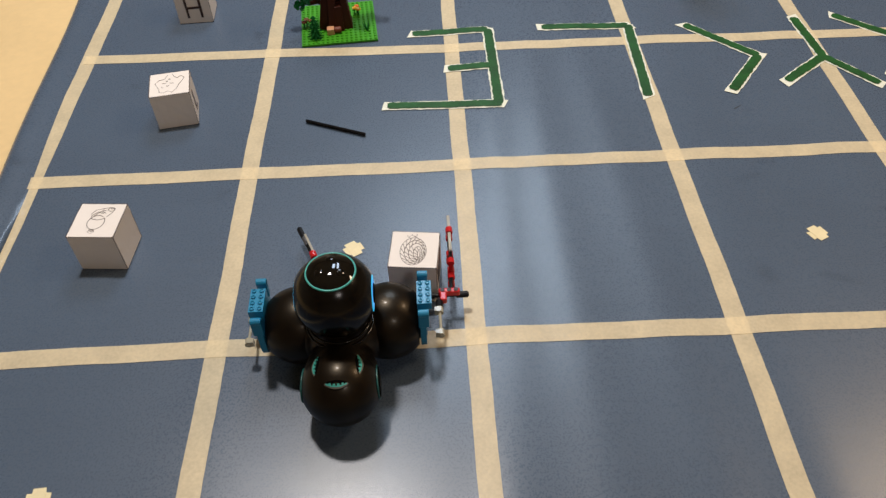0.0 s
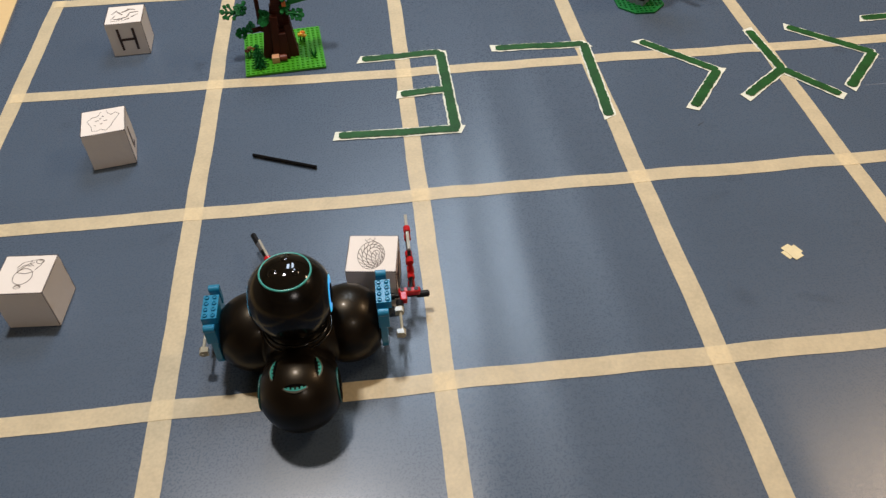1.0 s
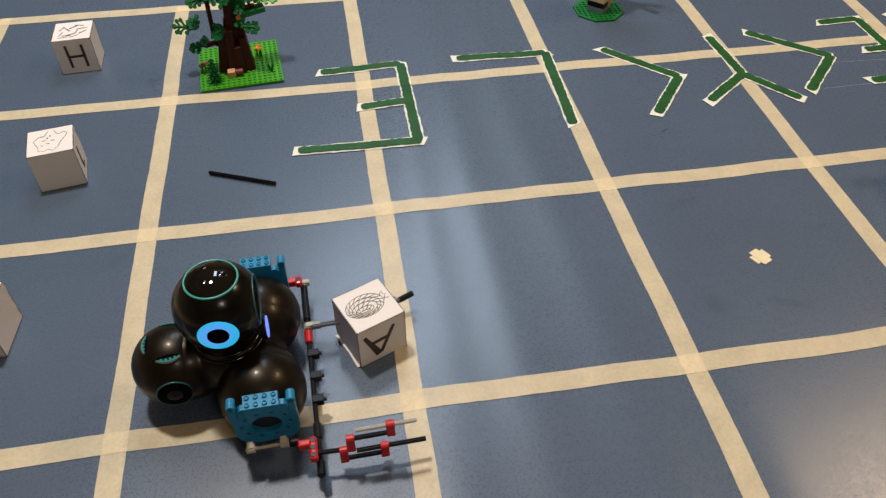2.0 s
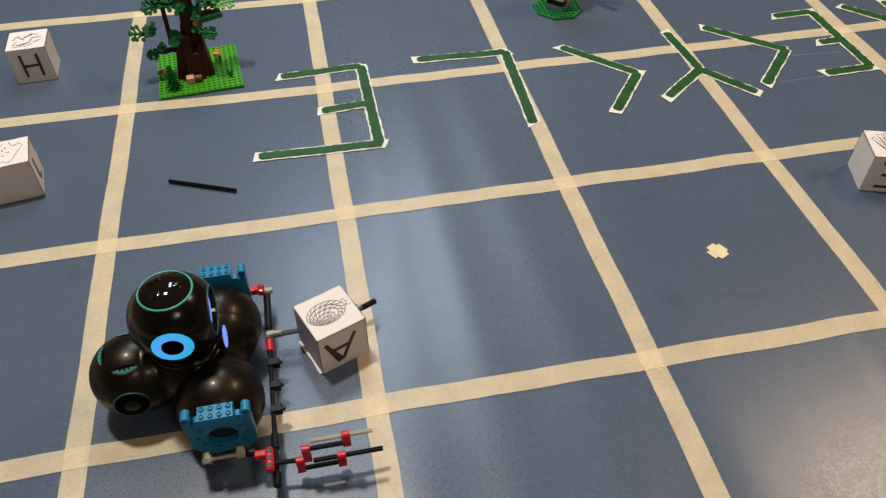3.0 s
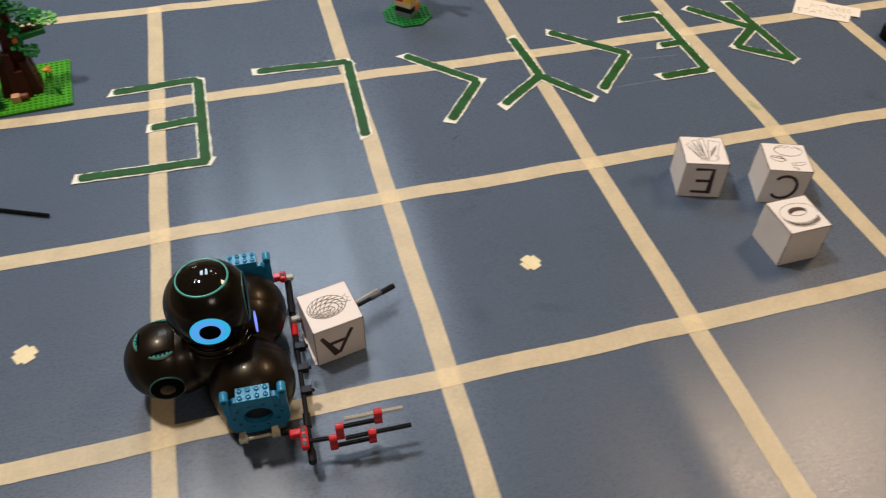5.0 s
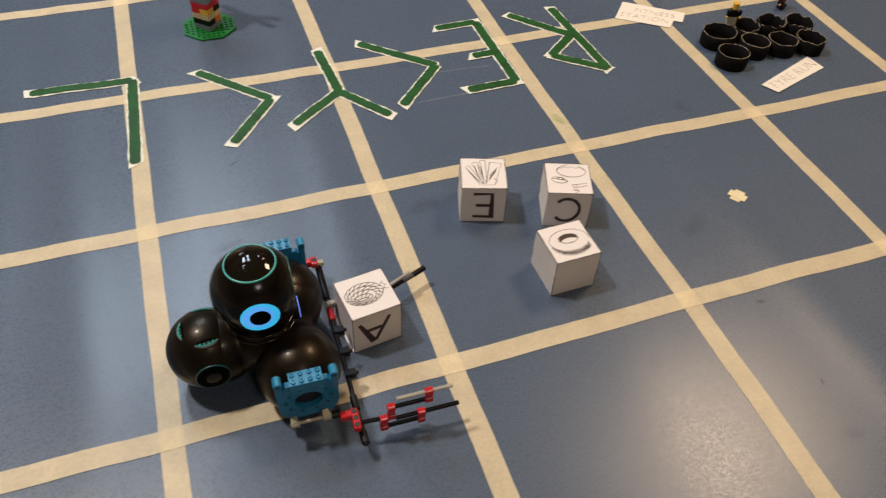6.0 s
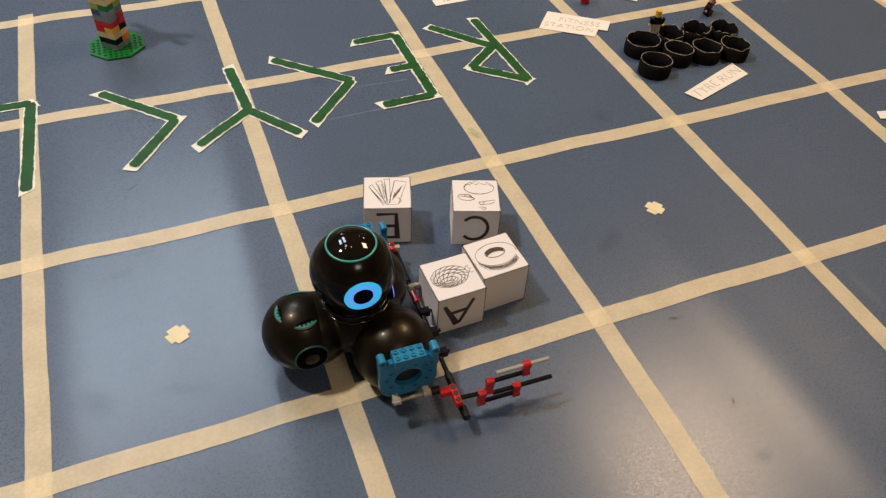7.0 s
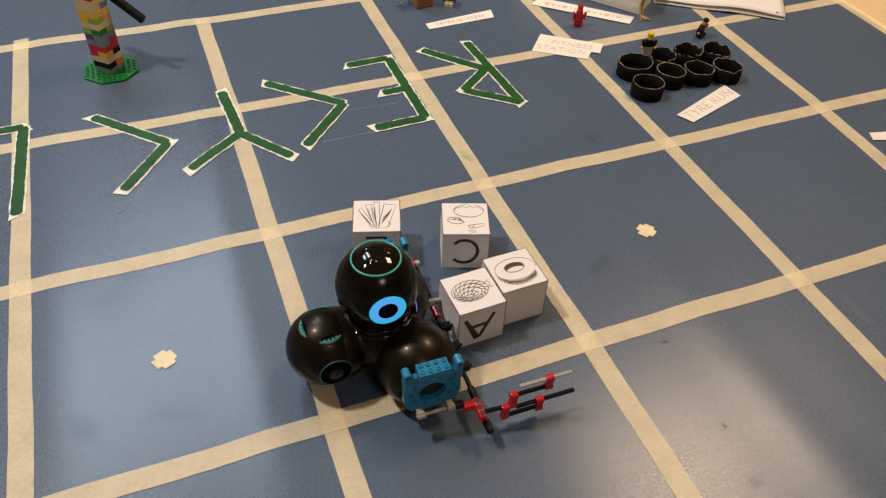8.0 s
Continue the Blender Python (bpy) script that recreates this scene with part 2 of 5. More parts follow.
def strip(bm, pts, width, thick, m=Matrix(), wobble=0.0, rng=None, closed=False):
    """A flat band with thickness along a polyline of (u, v), lying in the plane of m."""
    pts = [Vector(p) for p in pts]
    n = len(pts)
    left, right = [], []
    for i, p in enumerate(pts):
        a = pts[(i - 1) % n] if closed or i > 0 else p
        b = pts[(i + 1) % n] if closed or i < n - 1 else p
        d = (b - a).normalized()
        nrm = Vector((-d.y, d.x))
        k = 1.0
        if (closed or 0 < i < n - 1) and (p - a).length > 1e-9:
            k = 1 / max(0.5, abs((p - a).normalized().dot(d)))
        w1 = width / 2 * k + (rng.uniform(-wobble, wobble) if rng else 0)
        w2 = width / 2 * k + (rng.uniform(-wobble, wobble) if rng else 0)
        left.append(p + nrm * w1)
        right.append(p - nrm * w2)
    tl = [bm.verts.new(m @ Vector((*p, thick))) for p in left]
    tr = [bm.verts.new(m @ Vector((*p, thick))) for p in right]
    bl = [bm.verts.new(m @ Vector((*p, 0))) for p in left]
    br = [bm.verts.new(m @ Vector((*p, 0))) for p in right]
    last = n if closed else n - 1
    for i in range(last):
        j = (i + 1) % n
        bm.faces.new((tl[i], tr[i], tr[j], tl[j]))
        bm.faces.new((bl[i], tl[i], tl[j], bl[j]))
        bm.faces.new((tr[i], br[i], br[j], tr[j]))
    if not closed:
        bm.faces.new((tl[0], bl[0], br[0], tr[0]))
        bm.faces.new((tl[-1], tr[-1], br[-1], bl[-1]))
    return tl, tr, bl, br


def dense(a, b, step):
    a, b = Vector(a), Vector(b)
    n = max(1, int((b - a).length / step))
    return [a.lerp(b, i / n) for i in range(n + 1)]


def arc(cx, cy, rx, ry, a0, a1, n=14, turn=0.0):
    c, s = math.cos(radians(turn)), math.sin(radians(turn))
    out = []
    for i in range(n + 1):
        a = radians(a0 + (a1 - a0) * i / n)
        x, y = rx * math.cos(a), ry * math.sin(a)
        out.append((cx + c * x - s * y, cy + s * x + c * y))
    return out


def thing(name, label, category, m, group="", kind=""):
    ob = new(name)
    ob.empty_display_size = 0.02
    ob.matrix_basis = m
    return tagged(ob, label, category, group, kind)


def text_part(name, words, size, mat, parent, m, thick=0.0003, slant=0.0):
    """Words in the built-in font, turned into a mesh."""
    cu = bpy.data.curves.new(name, "FONT")
    cu.body, cu.size, cu.extrude, cu.align_x, cu.align_y, cu.shear = words, size, thick / 2, "CENTER", "CENTER", slant
    cu.resolution_u, cu.offset = 3, -size * 0.034
    tmp = bpy.data.objects.new("tmp", cu)
    scene.collection.objects.link(tmp)
    me = bpy.data.meshes.new_from_object(tmp.evaluated_get(bpy.context.evaluated_depsgraph_get()))
    bpy.data.objects.remove(tmp)
    me.materials.clear()
    me.materials.append(mat)
    ob = new(name, me)
    ob.parent = parent
    ob.matrix_basis = m
    return ob


# ---- the room ----
def slab(name, x0, x1, y0, y1, z0, z1, mat, label, category):
    bm = bmesh.new()
    add_box(bm, x1 - x0, y1 - y0, z1 - z0, Matrix.Translation(((x0 + x1) / 2, (y0 + y1) / 2, (z0 + z1) / 2)))
    return tagged(part(name, bm, mat), label, category, kind="structure")


slab("floor", -4, 5.5, -4.5, 6, -0.15, -0.004, FLOOR_CREAM, "smooth cream floor around the blue mat", "floor")
# unseen ceiling and walls added to close the room, toned to cut bounce
slab("ceiling", -4, 5.5, -4.5, 6, 2.75, 2.9, CEILING, "unseen plain greyed ceiling above the floor mat", "ceiling")
slab("wall_west", -4.15, -4, -4.5, 6, -0.15, 2.9, WALL, "unseen plain cream wall added to close the room", "wall")
slab("wall_east", 5.5, 5.65, -4.5, 6, -0.15, 2.9, WALL, "unseen plain cream wall added to close the room", "wall")
slab("wall_south", -4.15, 5.65, -4.65, -4.5, -0.15, 2.9, WALL, "unseen plain cream wall added to close the room", "wall")
slab("wall_north", -4.15, 5.65, 6, 6.15, -0.15, 2.9, WALL, "unseen plain cream wall added to close the room", "wall")


def mat_z(x, y):
    """The sheet's gentle lengthwise waves."""
    z = 0.0
    for c, w, h, s in ((0.030, 0.030, 0.0016, 0.012), (0.125, 0.028, 0.0012, -0.008), (0.215, 0.03, 0.0012, 0.01), (-0.30, 0.05, 0.0008, 0.0), (0.335, 0.035, 0.0010, -0.01), (0.350, 0.095, 0.0022, 0.0), (0.545, 0.03, 0.0015, 0.015), (1.04, 0.035, 0.0012, 0.02), (0.80, 0.06, 0.0007, 0.0), (1.36, 0.05, 0.0008, 0.0)):
        d = (x - c - s * math.sin(y * 3 + c * 9)) / w
        z += h * math.exp(-d * d)
    return z + 0.0004 * math.sin(x * 9 + y * 2) * math.sin(y * 5 + 1)


def drape(ob):
    for v in ob.data.vertices:
        v.co.z += mat_z(v.co.x + ob.location.x, v.co.y + ob.location.y)
    return ob


def lay(ob, cx, cy):
    for v in ob.data.vertices:
        v.co.z += mat_z(v.co.x + cx, v.co.y + cy)
    return ob


PALE_SCUFF = material("pale_scuff", (0.32, 0.36, 0.42), 0.5, vary=0.3, scale=90, fine=500, alpha=0.35)
DARK_CRACK = material("dark_crack", (0.03, 0.035, 0.045), 0.6, vary=0.2, scale=90, fine=500, alpha=0.7)


def smudge(name, colour, strength, rough=0.5):
    """A soft-edged, broken stain: strongest in its middle, fading out in grains."""
    m = material(name, colour, rough, vary=0.2, scale=90, fine=500)
    n, l = m.node_tree.nodes, m.node_tree.links
    co = n.new("ShaderNodeTexCoord")
    off = n.new("ShaderNodeVectorMath")
    off.operation = "SUBTRACT"
    off.inputs[1].default_value = (0.5, 0.5, 0.5)
    l.new(co.outputs["Generated"], off.inputs[0])
    flat = n.new("ShaderNodeVectorMath")
    flat.operation = "MULTIPLY"
    flat.inputs[1].default_value = (1, 1, 0)
    l.new(off.outputs[0], flat.inputs[0])
    dist = n.new("ShaderNodeVectorMath")
    dist.operation = "LENGTH"
    l.new(flat.outputs[0], dist.inputs[0])
    fall = n.new("ShaderNodeMapRange")
    fall.interpolation_type = "SMOOTHSTEP"
    fall.inputs["From Min"].default_value, fall.inputs["From Max"].default_value = 0.5, 0.08
    l.new(dist.outputs["Value"], fall.inputs["Value"])
    grain = n.new("ShaderNodeTexNoise")
    grain.inputs["Scale"].default_value, grain.inputs["Detail"].default_value = 120, 5
    l.new(co.outputs["Object"], grain.inputs["Vector"])
    part_of = n.new("ShaderNodeMapRange")
    part_of.inputs["From Min"].default_value, part_of.inputs["From Max"].default_value = 0.35, 0.6
    part_of.inputs["To Min"].default_value, part_of.inputs["To Max"].default_value = strength * 0.35, strength
    l.new(grain.outputs["Fac"], part_of.inputs["Value"])
    both = n.new("ShaderNodeMath")
    both.operation = "MULTIPLY"
    l.new(fall.outputs[0], both.inputs[0])
    l.new(part_of.outputs[0], both.inputs[1])
    l.new(both.outputs[0], n["Principled BSDF"].inputs["Alpha"])
    return m


DARK_SMUDGE = smudge("dark_smudge", (0.060, 0.086, 0.124), 0.20, 0.8)
DARK_SPECK = smudge("dark_speck", (0.02, 0.022, 0.028), 0.5)
PALE_RUB = smudge("pale_rub", (0.26, 0.28, 0.32), 0.22)
GREEN_RUB = smudge("green_paint_rub", (0.16, 0.40, 0.05), 0.35)
MARKS = [
    (0.893, 0.382, 0.899, 0.359, 0.012, GREEN_RUB),
    (0.370, 0.241, 0.410, 0.255, 0.01, DARK_SMUDGE),
    (0.402, 0.278, 0.441, 0.277, 0.008, DARK_SMUDGE),
    (0.421, 0.071, 0.466, 0.055, 0.012, DARK_SMUDGE),
    (0.351, 0.081, 0.362, 0.067, 0.022, DARK_SMUDGE),
    (0.963, -0.209, 0.973, -0.209, 0.012, DARK_SMUDGE),
    (0.980, -0.141, 0.975, -0.150, 0.0026, DARK_SPECK),
    (0.976, -0.026, 0.985, -0.027, 0.005, DARK_SPECK),
    (1.113, -0.119, 1.172, -0.120, 0.006, PALE_RUB),
    (1.228, -0.029, 1.231, -0.102, 0.012, PALE_RUB),
    (1.026, -0.030, 1.034, -0.084, 0.016, PALE_RUB),
    (-0.034, 0.195, -0.024, 0.195, 0.004, PALE_RUB),
    (0.975, -0.140, 0.981, -0.148, 0.004, DARK_SMUDGE),
]
SCUFFS = [
    (((0.7085, 0.4683), (0.8092, 0.469)), PALE_SCUFF, 0.0018),
    (((0.7656, 0.5356), (0.8493, 0.5313)), PALE_SCUFF, 0.0016),
    (((0.4163, 0.3993), (0.4292, 0.4083)), DARK_CRACK, 0.0014),
]


def floor_mat():
    """One vinyl sheet whose long edges lift a little."""
    bm = bmesh.new()
    xs = [-0.666, -0.663, -0.656, -0.647, -0.637, -0.626, -0.615] + [-0.6 + 0.01 * i for i in range(240)]
    lift = {-0.666: -0.002, -0.663: 0.003, -0.656: 0.0065, -0.647: 0.0062, -0.637: 0.004, -0.626: 0.0016, -0.615: 0.0004}
    ys = [-0.9 + 0.05 * i for i in range(49)]
    grid = []
    for x in xs:
        col = []
        for y in ys:
            dx = 0.006 * math.sin(y * 4.0 + 0.7) + 0.003 * math.sin(y * 11) - 0.040 * (min(max(y, 0.3), 0.95) - 0.5) if x < -0.61 else 0
            col.append(bm.verts.new((x + dx, y, lift.get(x, 0.0) * (0.8 + 0.4 * math.sin(y * 3 + 1)) + mat_z(x, y))))
        grid.append(col)
    for i in range(len(xs) - 1):
        for j in range(len(ys) - 1):
            bm.faces.new((grid[i][j], grid[i + 1][j], grid[i + 1][j + 1], grid[i][j + 1]))
    ob = part("floor_mat", bm, MAT_BLUE, smooth=True)
    mod = ob.modifiers.new("thickness", "SOLIDIFY")
    mod.thickness, mod.offset = 0.0025, -1
    # pale scuffs and one dark crack in the sheet
    for pts, mt, w in SCUFFS:
        bm = bmesh.new()
        strip(bm, dense(pts[0], pts[1], 0.01), w, 0.0002, Matrix.Translation((0, 0, 0.0002)), w * 0.3, random.Random(2))
        lay(part("scuff_mark", bm, mt, ob), 0, 0)
    # rubbed and dirty spots
    for x0, y0, x1, y1, w, mt in MARKS:
        bm = bmesh.new()
        length, cx, cy = math.hypot(x1 - x0, y1 - y0) + w, (x0 + x1) / 2, (y0 + y1) / 2
        turn = pose(0, 0, 0, 0, 0, math.degrees(math.atan2(y1 - y0, x1 - x0)))
        bmesh.ops.create_grid(bm, x_segments=6, y_segments=2, size=0.5, matrix=Matrix.Diagonal((length * 1.25, w * 1.5, 1, 1)))
        mark = part("smudge", bm, mt, ob)
        for v in mark.data.vertices:
            p = turn @ v.co
            v.co.z = mat_z(p.x + cx, p.y + cy) + (0.0013 if mt == GREEN_RUB else 0.00025)
        mark.matrix_basis = Matrix.Translation((cx, cy, 0)) @ turn
    return tagged(ob, "blue-grey scuffed vinyl play mat lying on the floor", "mat", kind="structure")


floor_mat()


# ---- tape grid ----
def tape_line(corners, z, rng):
    bm = bmesh.new()
    pts = [Vector(corners[0])]
    for a, b in zip(corners[:-1], corners[1:]):
        pts += dense(a, b, 0.01)[1:]
    ph = rng.uniform(0, 6)
    for p in pts[1:-1]:
        w = 0.0005 * math.sin((p.x + p.y) * 14 + ph) + 0.0004 * math.sin((p.x + p.y) * 37 + 2 * ph)
        p.x += w
        p.y += w
    strip(bm, pts, 0.0240, 0.0003, Matrix.Translation((0, 0, z)), 0.00025, rng)
    ob = drape(part("masking_tape", bm, TAPE))
    return tagged(ob, "cream masking tape strip stuck on the blue mat", "tape", "tape grid on the mat")


rng = random.Random(4)
COLS = [
    [(-0.598, -0.9), (-0.601, 0.298), (-0.6055, 0.6), (-0.609, 0.913)],
    [(-0.2965, -0.9), (-0.2975, 0.0), (-0.2985, 0.3), (-0.299, 0.6), (-0.3, 0.905)],
    [(-0.001, -0.9), (-0.001, 0.0), (-0.0005, 0.3), (-0.001, 0.595), (0.0, 0.902)],
    [(0.2995, -0.9), (0.2995, 0.0), (0.2995, 0.3), (0.299, 0.595), (0.299, 0.911)],
    [(0.596, -0.9), (0.5965, 0.0), (0.5965, 0.3), (0.598, 0.595), (0.5985, 0.897)],
    [(0.8925, -0.9), (0.8970, 0.0), (0.896, 0.3), (0.898, 0.596), (0.8995, 0.994)],
    [(1.195, -0.9), (1.196, 0.0), (1.1965, 0.3), (1.195, 0.598), (1.193, 0.992)],
    [(1.474, -0.9), (1.473, 0.0), (1.489, 0.3), (1.495, 0.6), (1.500, 0.939)],
    [(1.7955, -0.6), (1.787, 0.888)],
]
ROWS = [
    [(-0.607, -0.004), (-0.2975, -0.002), (0.0, 0.0), (0.2995, -0.002), (0.5965, -0.001), (0.898, 0.002), (1.1955, 0.002), (1.793, 0.003)],
    [(-0.61, 0.298), (-0.2985, 0.298), (0.0, 0.299), (0.2995, 0.2985), (0.5965, 0.300), (0.895, 0.3015), (1.1965, 0.300), (1.79, 0.302)],
    [(-0.612, 0.602), (-0.299, 0.598), (0.0, 0.595), (0.299, 0.5935), (0.598, 0.592), (0.898, 0.595), (1.194, 0.597), (1.788, 0.599)],
    [(-0.614, 0.900), (-0.3, 0.896), (0.3, 0.887), (0.6, 0.888), (1.297, 0.883)],
]
for z, lines in ((0.0003, COLS), (0.0007, ROWS)):
    for pts in lines:
        tape_line(pts, z, rng)


def plus_mark(x, y, turn):
    ob = thing("tape_cross", "small cream masking tape cross marking a square", "tape", pose(x, y, 0.0003, 0, 0, turn), "tape crosses")
    for k in range(2):
        bm = bmesh.new()
        pts = dense((-0.0122, 0), (0.0122, 0), 0.006)
        strip(bm, pts, 0.0138, 0.0003, Matrix.Translation((0, 0, 0.0004 * k)) @ pose(0, 0, 0, 0, 0, 90 * k), 0.0008, rng)
        lay(part("tape_piece", bm, TAPE_CROSS, ob), x, y)
    return ob


TAPE_CROSS = material("cross_tape", (0.76, 0.66, 0.40), 0.6, vary=0.07, scale=60, fine=260, bump=0.2)
for x, y, a in [(-0.1472, 0.1461, 30), (0.4443, 0.138, 27), (1.0616, 0.143, 34), (-0.4464, -0.1736, 4)]:
    plus_mark(x, y, a)


# ---- green letters laid in tape ----
LETTERS = [
    [[(-0.0652, 0.6422), (0.0639, 0.6464), (0.0644, 0.434)], [(-0.1064, 0.4414), (0.0684, 0.435)], [(-0.0094, 0.5345), (0.0606, 0.5382)]],
    [[(0.1568, 0.6469), (0.3035, 0.6391), (0.2948, 0.4375)]],
    [[(0.3993, 0.6337), (0.4965, 0.5366), (0.4274, 0.4452)]],
    [[(0.5917, 0.6456), (0.5991, 0.5263), (0.6586, 0.4486)], [(0.5991, 0.5263), (0.5182, 0.4629)]],
    [[(0.6614, 0.6502), (0.7657, 0.5545), (0.6836, 0.4664)]],
    [[(0.8009, 0.6603), (0.8737, 0.6629), (0.8741, 0.4777), (0.7923, 0.475)], [(0.8734, 0.5649), (0.8325, 0.5631)]],
    [[(0.9384, 0.6695), (1.019, 0.5752)], [(1.0202, 0.668), (1.0318, 0.4673), (0.959, 0.5299), (1.02, 0.5791)]],
]


def tape_letter(strokes, rng):
    cx, cy = strokes[0][0]
    ob = thing("tape_letter", "dark green painted letter on white tape on the mat", "letter", pose(cx, cy, 0.0010), "green tape letters")
    k = 0
    for line in strokes:
        for a, b in zip(line[:-1], line[1:]):
            a, b = Vector(a) - Vector((cx, cy)), Vector(b) - Vector((cx, cy))
            d = (b - a).normalized()
            over = rng.uniform(0.004, 0.009)
            bm = bmesh.new()
            tl, tr, bl, br = strip(bm, dense(a - d * over, b + d * over, 0.008), 0.0200, 0.0002, Matrix.Translation((0, 0, 0.00012 * k)), 0.0009, rng)
            # torn, slanting ends
            for end, way in ((0, -1), (-1, 1)):
                skew = rng.choice((-1, 1)) * rng.uniform(0.001, 0.006)
                for upper, lower, sign in ((tl, bl, 1), (tr, br, -1)):
                    for v in (upper[end], lower[end]):
                        v.co += Vector((d.x, d.y, 0)) * way * skew * sign
            lay(part("backing_tape", bm, TAPE_WHITE, ob, "ragged white tape edge"), cx, cy)
            bm = bmesh.new()
            tl, tr, bl, br = strip(bm, dense(a, b, 0.004), 0.0148, 0.0002, Matrix.Translation((0, 0, 0.0012 + 0.00012 * k)), 0.0008, rng)
            # rounded brush ends
            for end in (0, -1):
                for u, v in ((tl[end], tr[end]), (bl[end], br[end])):
                    mid = (u.co + v.co) / 2
                    u.co, v.co = mid.lerp(u.co, 0.6), mid.lerp(v.co, 0.6)
            lay(part("paint_stroke", bm, GREEN_PAINT, ob, "dark green brushed paint"), cx, cy)
            k += 1
    return ob


for strokes in LETTERS:
    tape_letter(strokes, rng)


# ---- paper cubes ----
S = 0.0567


def paper_cube(label, m, drawing=(), letter=None, face=0, flip=False, flaps=True, size=S, seed=0):
    """A folded paper cube; drawing: lines on top, letter: thick strokes on one side (face 0 is +x, turning left)."""
    rng = random.Random(seed)
    h = size / 2
    ob = thing("paper_cube", label, "paper cube", m, "paper cubes")
    bm = bmesh.new()
    add_box(bm, size, size, size, Matrix.Translation((0, 0, h)))
    bmesh.ops.subdivide_edges(bm, edges=bm.edges[:], cuts=5, use_grid_fill=True)
    for v in bm.verts:
        p = v.co - Vector((0, 0, h))
        out = [abs(abs(c) - h) < 1e-6 for c in p]
        if sum(out) == 1:
            k = 1 - max(abs(p[i]) / h for i in range(3) if not out[i])
            i = out.index(True)
            if not (i == 2 and p.z < 0):
                v.co[i] -= math.copysign(0.0006 * min(1, 1.4 * k) * rng.uniform(0.7, 1.2), p[i])
        elif p.z > -h + 1e-6:
            v.co += Vector((rng.uniform(-1, 1), rng.uniform(-1, 1), rng.uniform(-0.6, 0.6))) * 0.0003
    soft(part("paper_box", bm, PAPER, ob), 0.0006, 2)
    top = Matrix.Translation((0, 0, size + 0.0001))
    if drawing:
        bm = bmesh.new()
        for line in drawing:
            for a, b in zip(line[:-1], line[1:]):
                strip(bm, [(a[0] * h, a[1] * h), (b[0] * h, b[1] * h)], 0.00058, 0.0002, top @ Matrix.Translation((0, 0, -0.0004)), 0.0001, rng)
        part("drawing", bm, INK, ob, "thin brown line drawing")
    side = pose(0, 0, 0, 0, 0, 90 * face) @ Matrix(((0, 0, 1, h - 0.0006), (1, 0, 0, 0), (0, 1, 0, h), (0, 0, 0, 1)))
    if flip:
        side = side @ pose(0, 0, 0, 0, 0, 180)
    if letter:
        for line in letter:
            bm = bmesh.new()
            strip(bm, [(u * h, v * h) for u, v in line], 0.0040, 0.0009, side, 0.0002, rng)
            part("letter_stroke", bm, PEN, ob, "dark brown marker line")
    # stitched fold lines
    bm = bmesh.new()
    for k in range(4):
        e = pose(0, 0, 0, 0, 0, 90 * k)
        n = 21
        for i in range(n):
            a, b = -h + size * (i + 0.15) / n, -h + size * (i + 0.66) / n
            add_box(bm, 0.0011, b - a, 0.0011, e @ Matrix.Translation((h - 0.0002, (a + b) / 2, size - 0.0004)))
            if k != 2:
                add_box(bm, 0.0010, 0.0010, b - a, e @ Matrix.Translation((h - 0.0003, h - 0.0003, h + (a + b) / 2)))
    part("fold_line", bm, PEN, ob, "dashed fold line")
    if flaps:
        bm = bmesh.new()
        strip(bm, [(-h * 0.9, 0), (h * 0.2, 0.0012), (h * 0.93, 0)], 0.004, 0.0005, pose(0, -h - 0.001, 0.0003))
        part("glue_flap", bm, PAPER, ob)
    return ob


def coil():
    """Rope wound in an oval, plaited between its turns."""
    out = []
    turns = [(0.54, 0.76), (0.42, 0.63), (0.30, 0.50), (0.17, 0.36), (0.05, 0.22)]

    def at(k, a):
        rx, ry = turns[k]
        return (-0.04 + (0.54 - rx) * 0.50 + rx * math.cos(a), -0.10 - (0.76 - ry) * 0.22 + ry * math.sin(a))

    for k in range(5):
        out.append([at(k, 2 * math.pi * i / 28) for i in range(29)])
    for k in range(4):
        n = 17 - 2 * k
        for i in range(n):
            a = 2 * math.pi * (i + 0.5 * (k % 2)) / n
            if k > 1 and math.sin(a) * 0.6 + math.cos(a) > 0.2:
                continue
            p, q = at(k, a), at(k + 1, a + 0.42)
            out.append([p, ((p[0] + q[0]) / 2 + 0.02 * math.sin(a), (p[1] + q[1]) / 2 - 0.02 * math.cos(a)), q])
    out.append([(-0.16, 0.58), (-0.32, 0.70), (-0.36, 0.84), (-0.18, 0.95), (0.0, 0.92), (0.06, 0.82), (0.0, 0.74), (-0.1, 0.76), (0.02, 0.70), (0.20, 0.56)])
    out.append([(-0.30, 0.72), (-0.14, 0.80), (-0.20, 0.94)])
    return out


def tyre():
    cy = 0.05
    out = [arc(-0.06, cy, 0.52, 0.76, 0, 360, 30), arc(-0.14, cy, 0.22, 0.38, 0, 360, 24)]
    out.append(arc(0.12, cy, 0.56, 0.76, -95, 95, 20))
    for k in range(5):
        out.append(arc(-0.02 + 0.030 * k, cy, 0.53, 0.76, -74 + 8 * k, 74 - 6 * k, 14))
    for k in range(9):
        out.append(arc(-0.13 + 0.020 * k, cy, 0.21, 0.37, 112, 248, 12))
    for k in range(14):
        a = radians(-80 + 160 * k / 13)
        out.append([(0.0 + 0.53 * math.cos(a), cy + 0.76 * math.sin(a)), (0.10 + 0.55 * math.cos(a), cy + 0.76 * math.sin(a))])
    return out


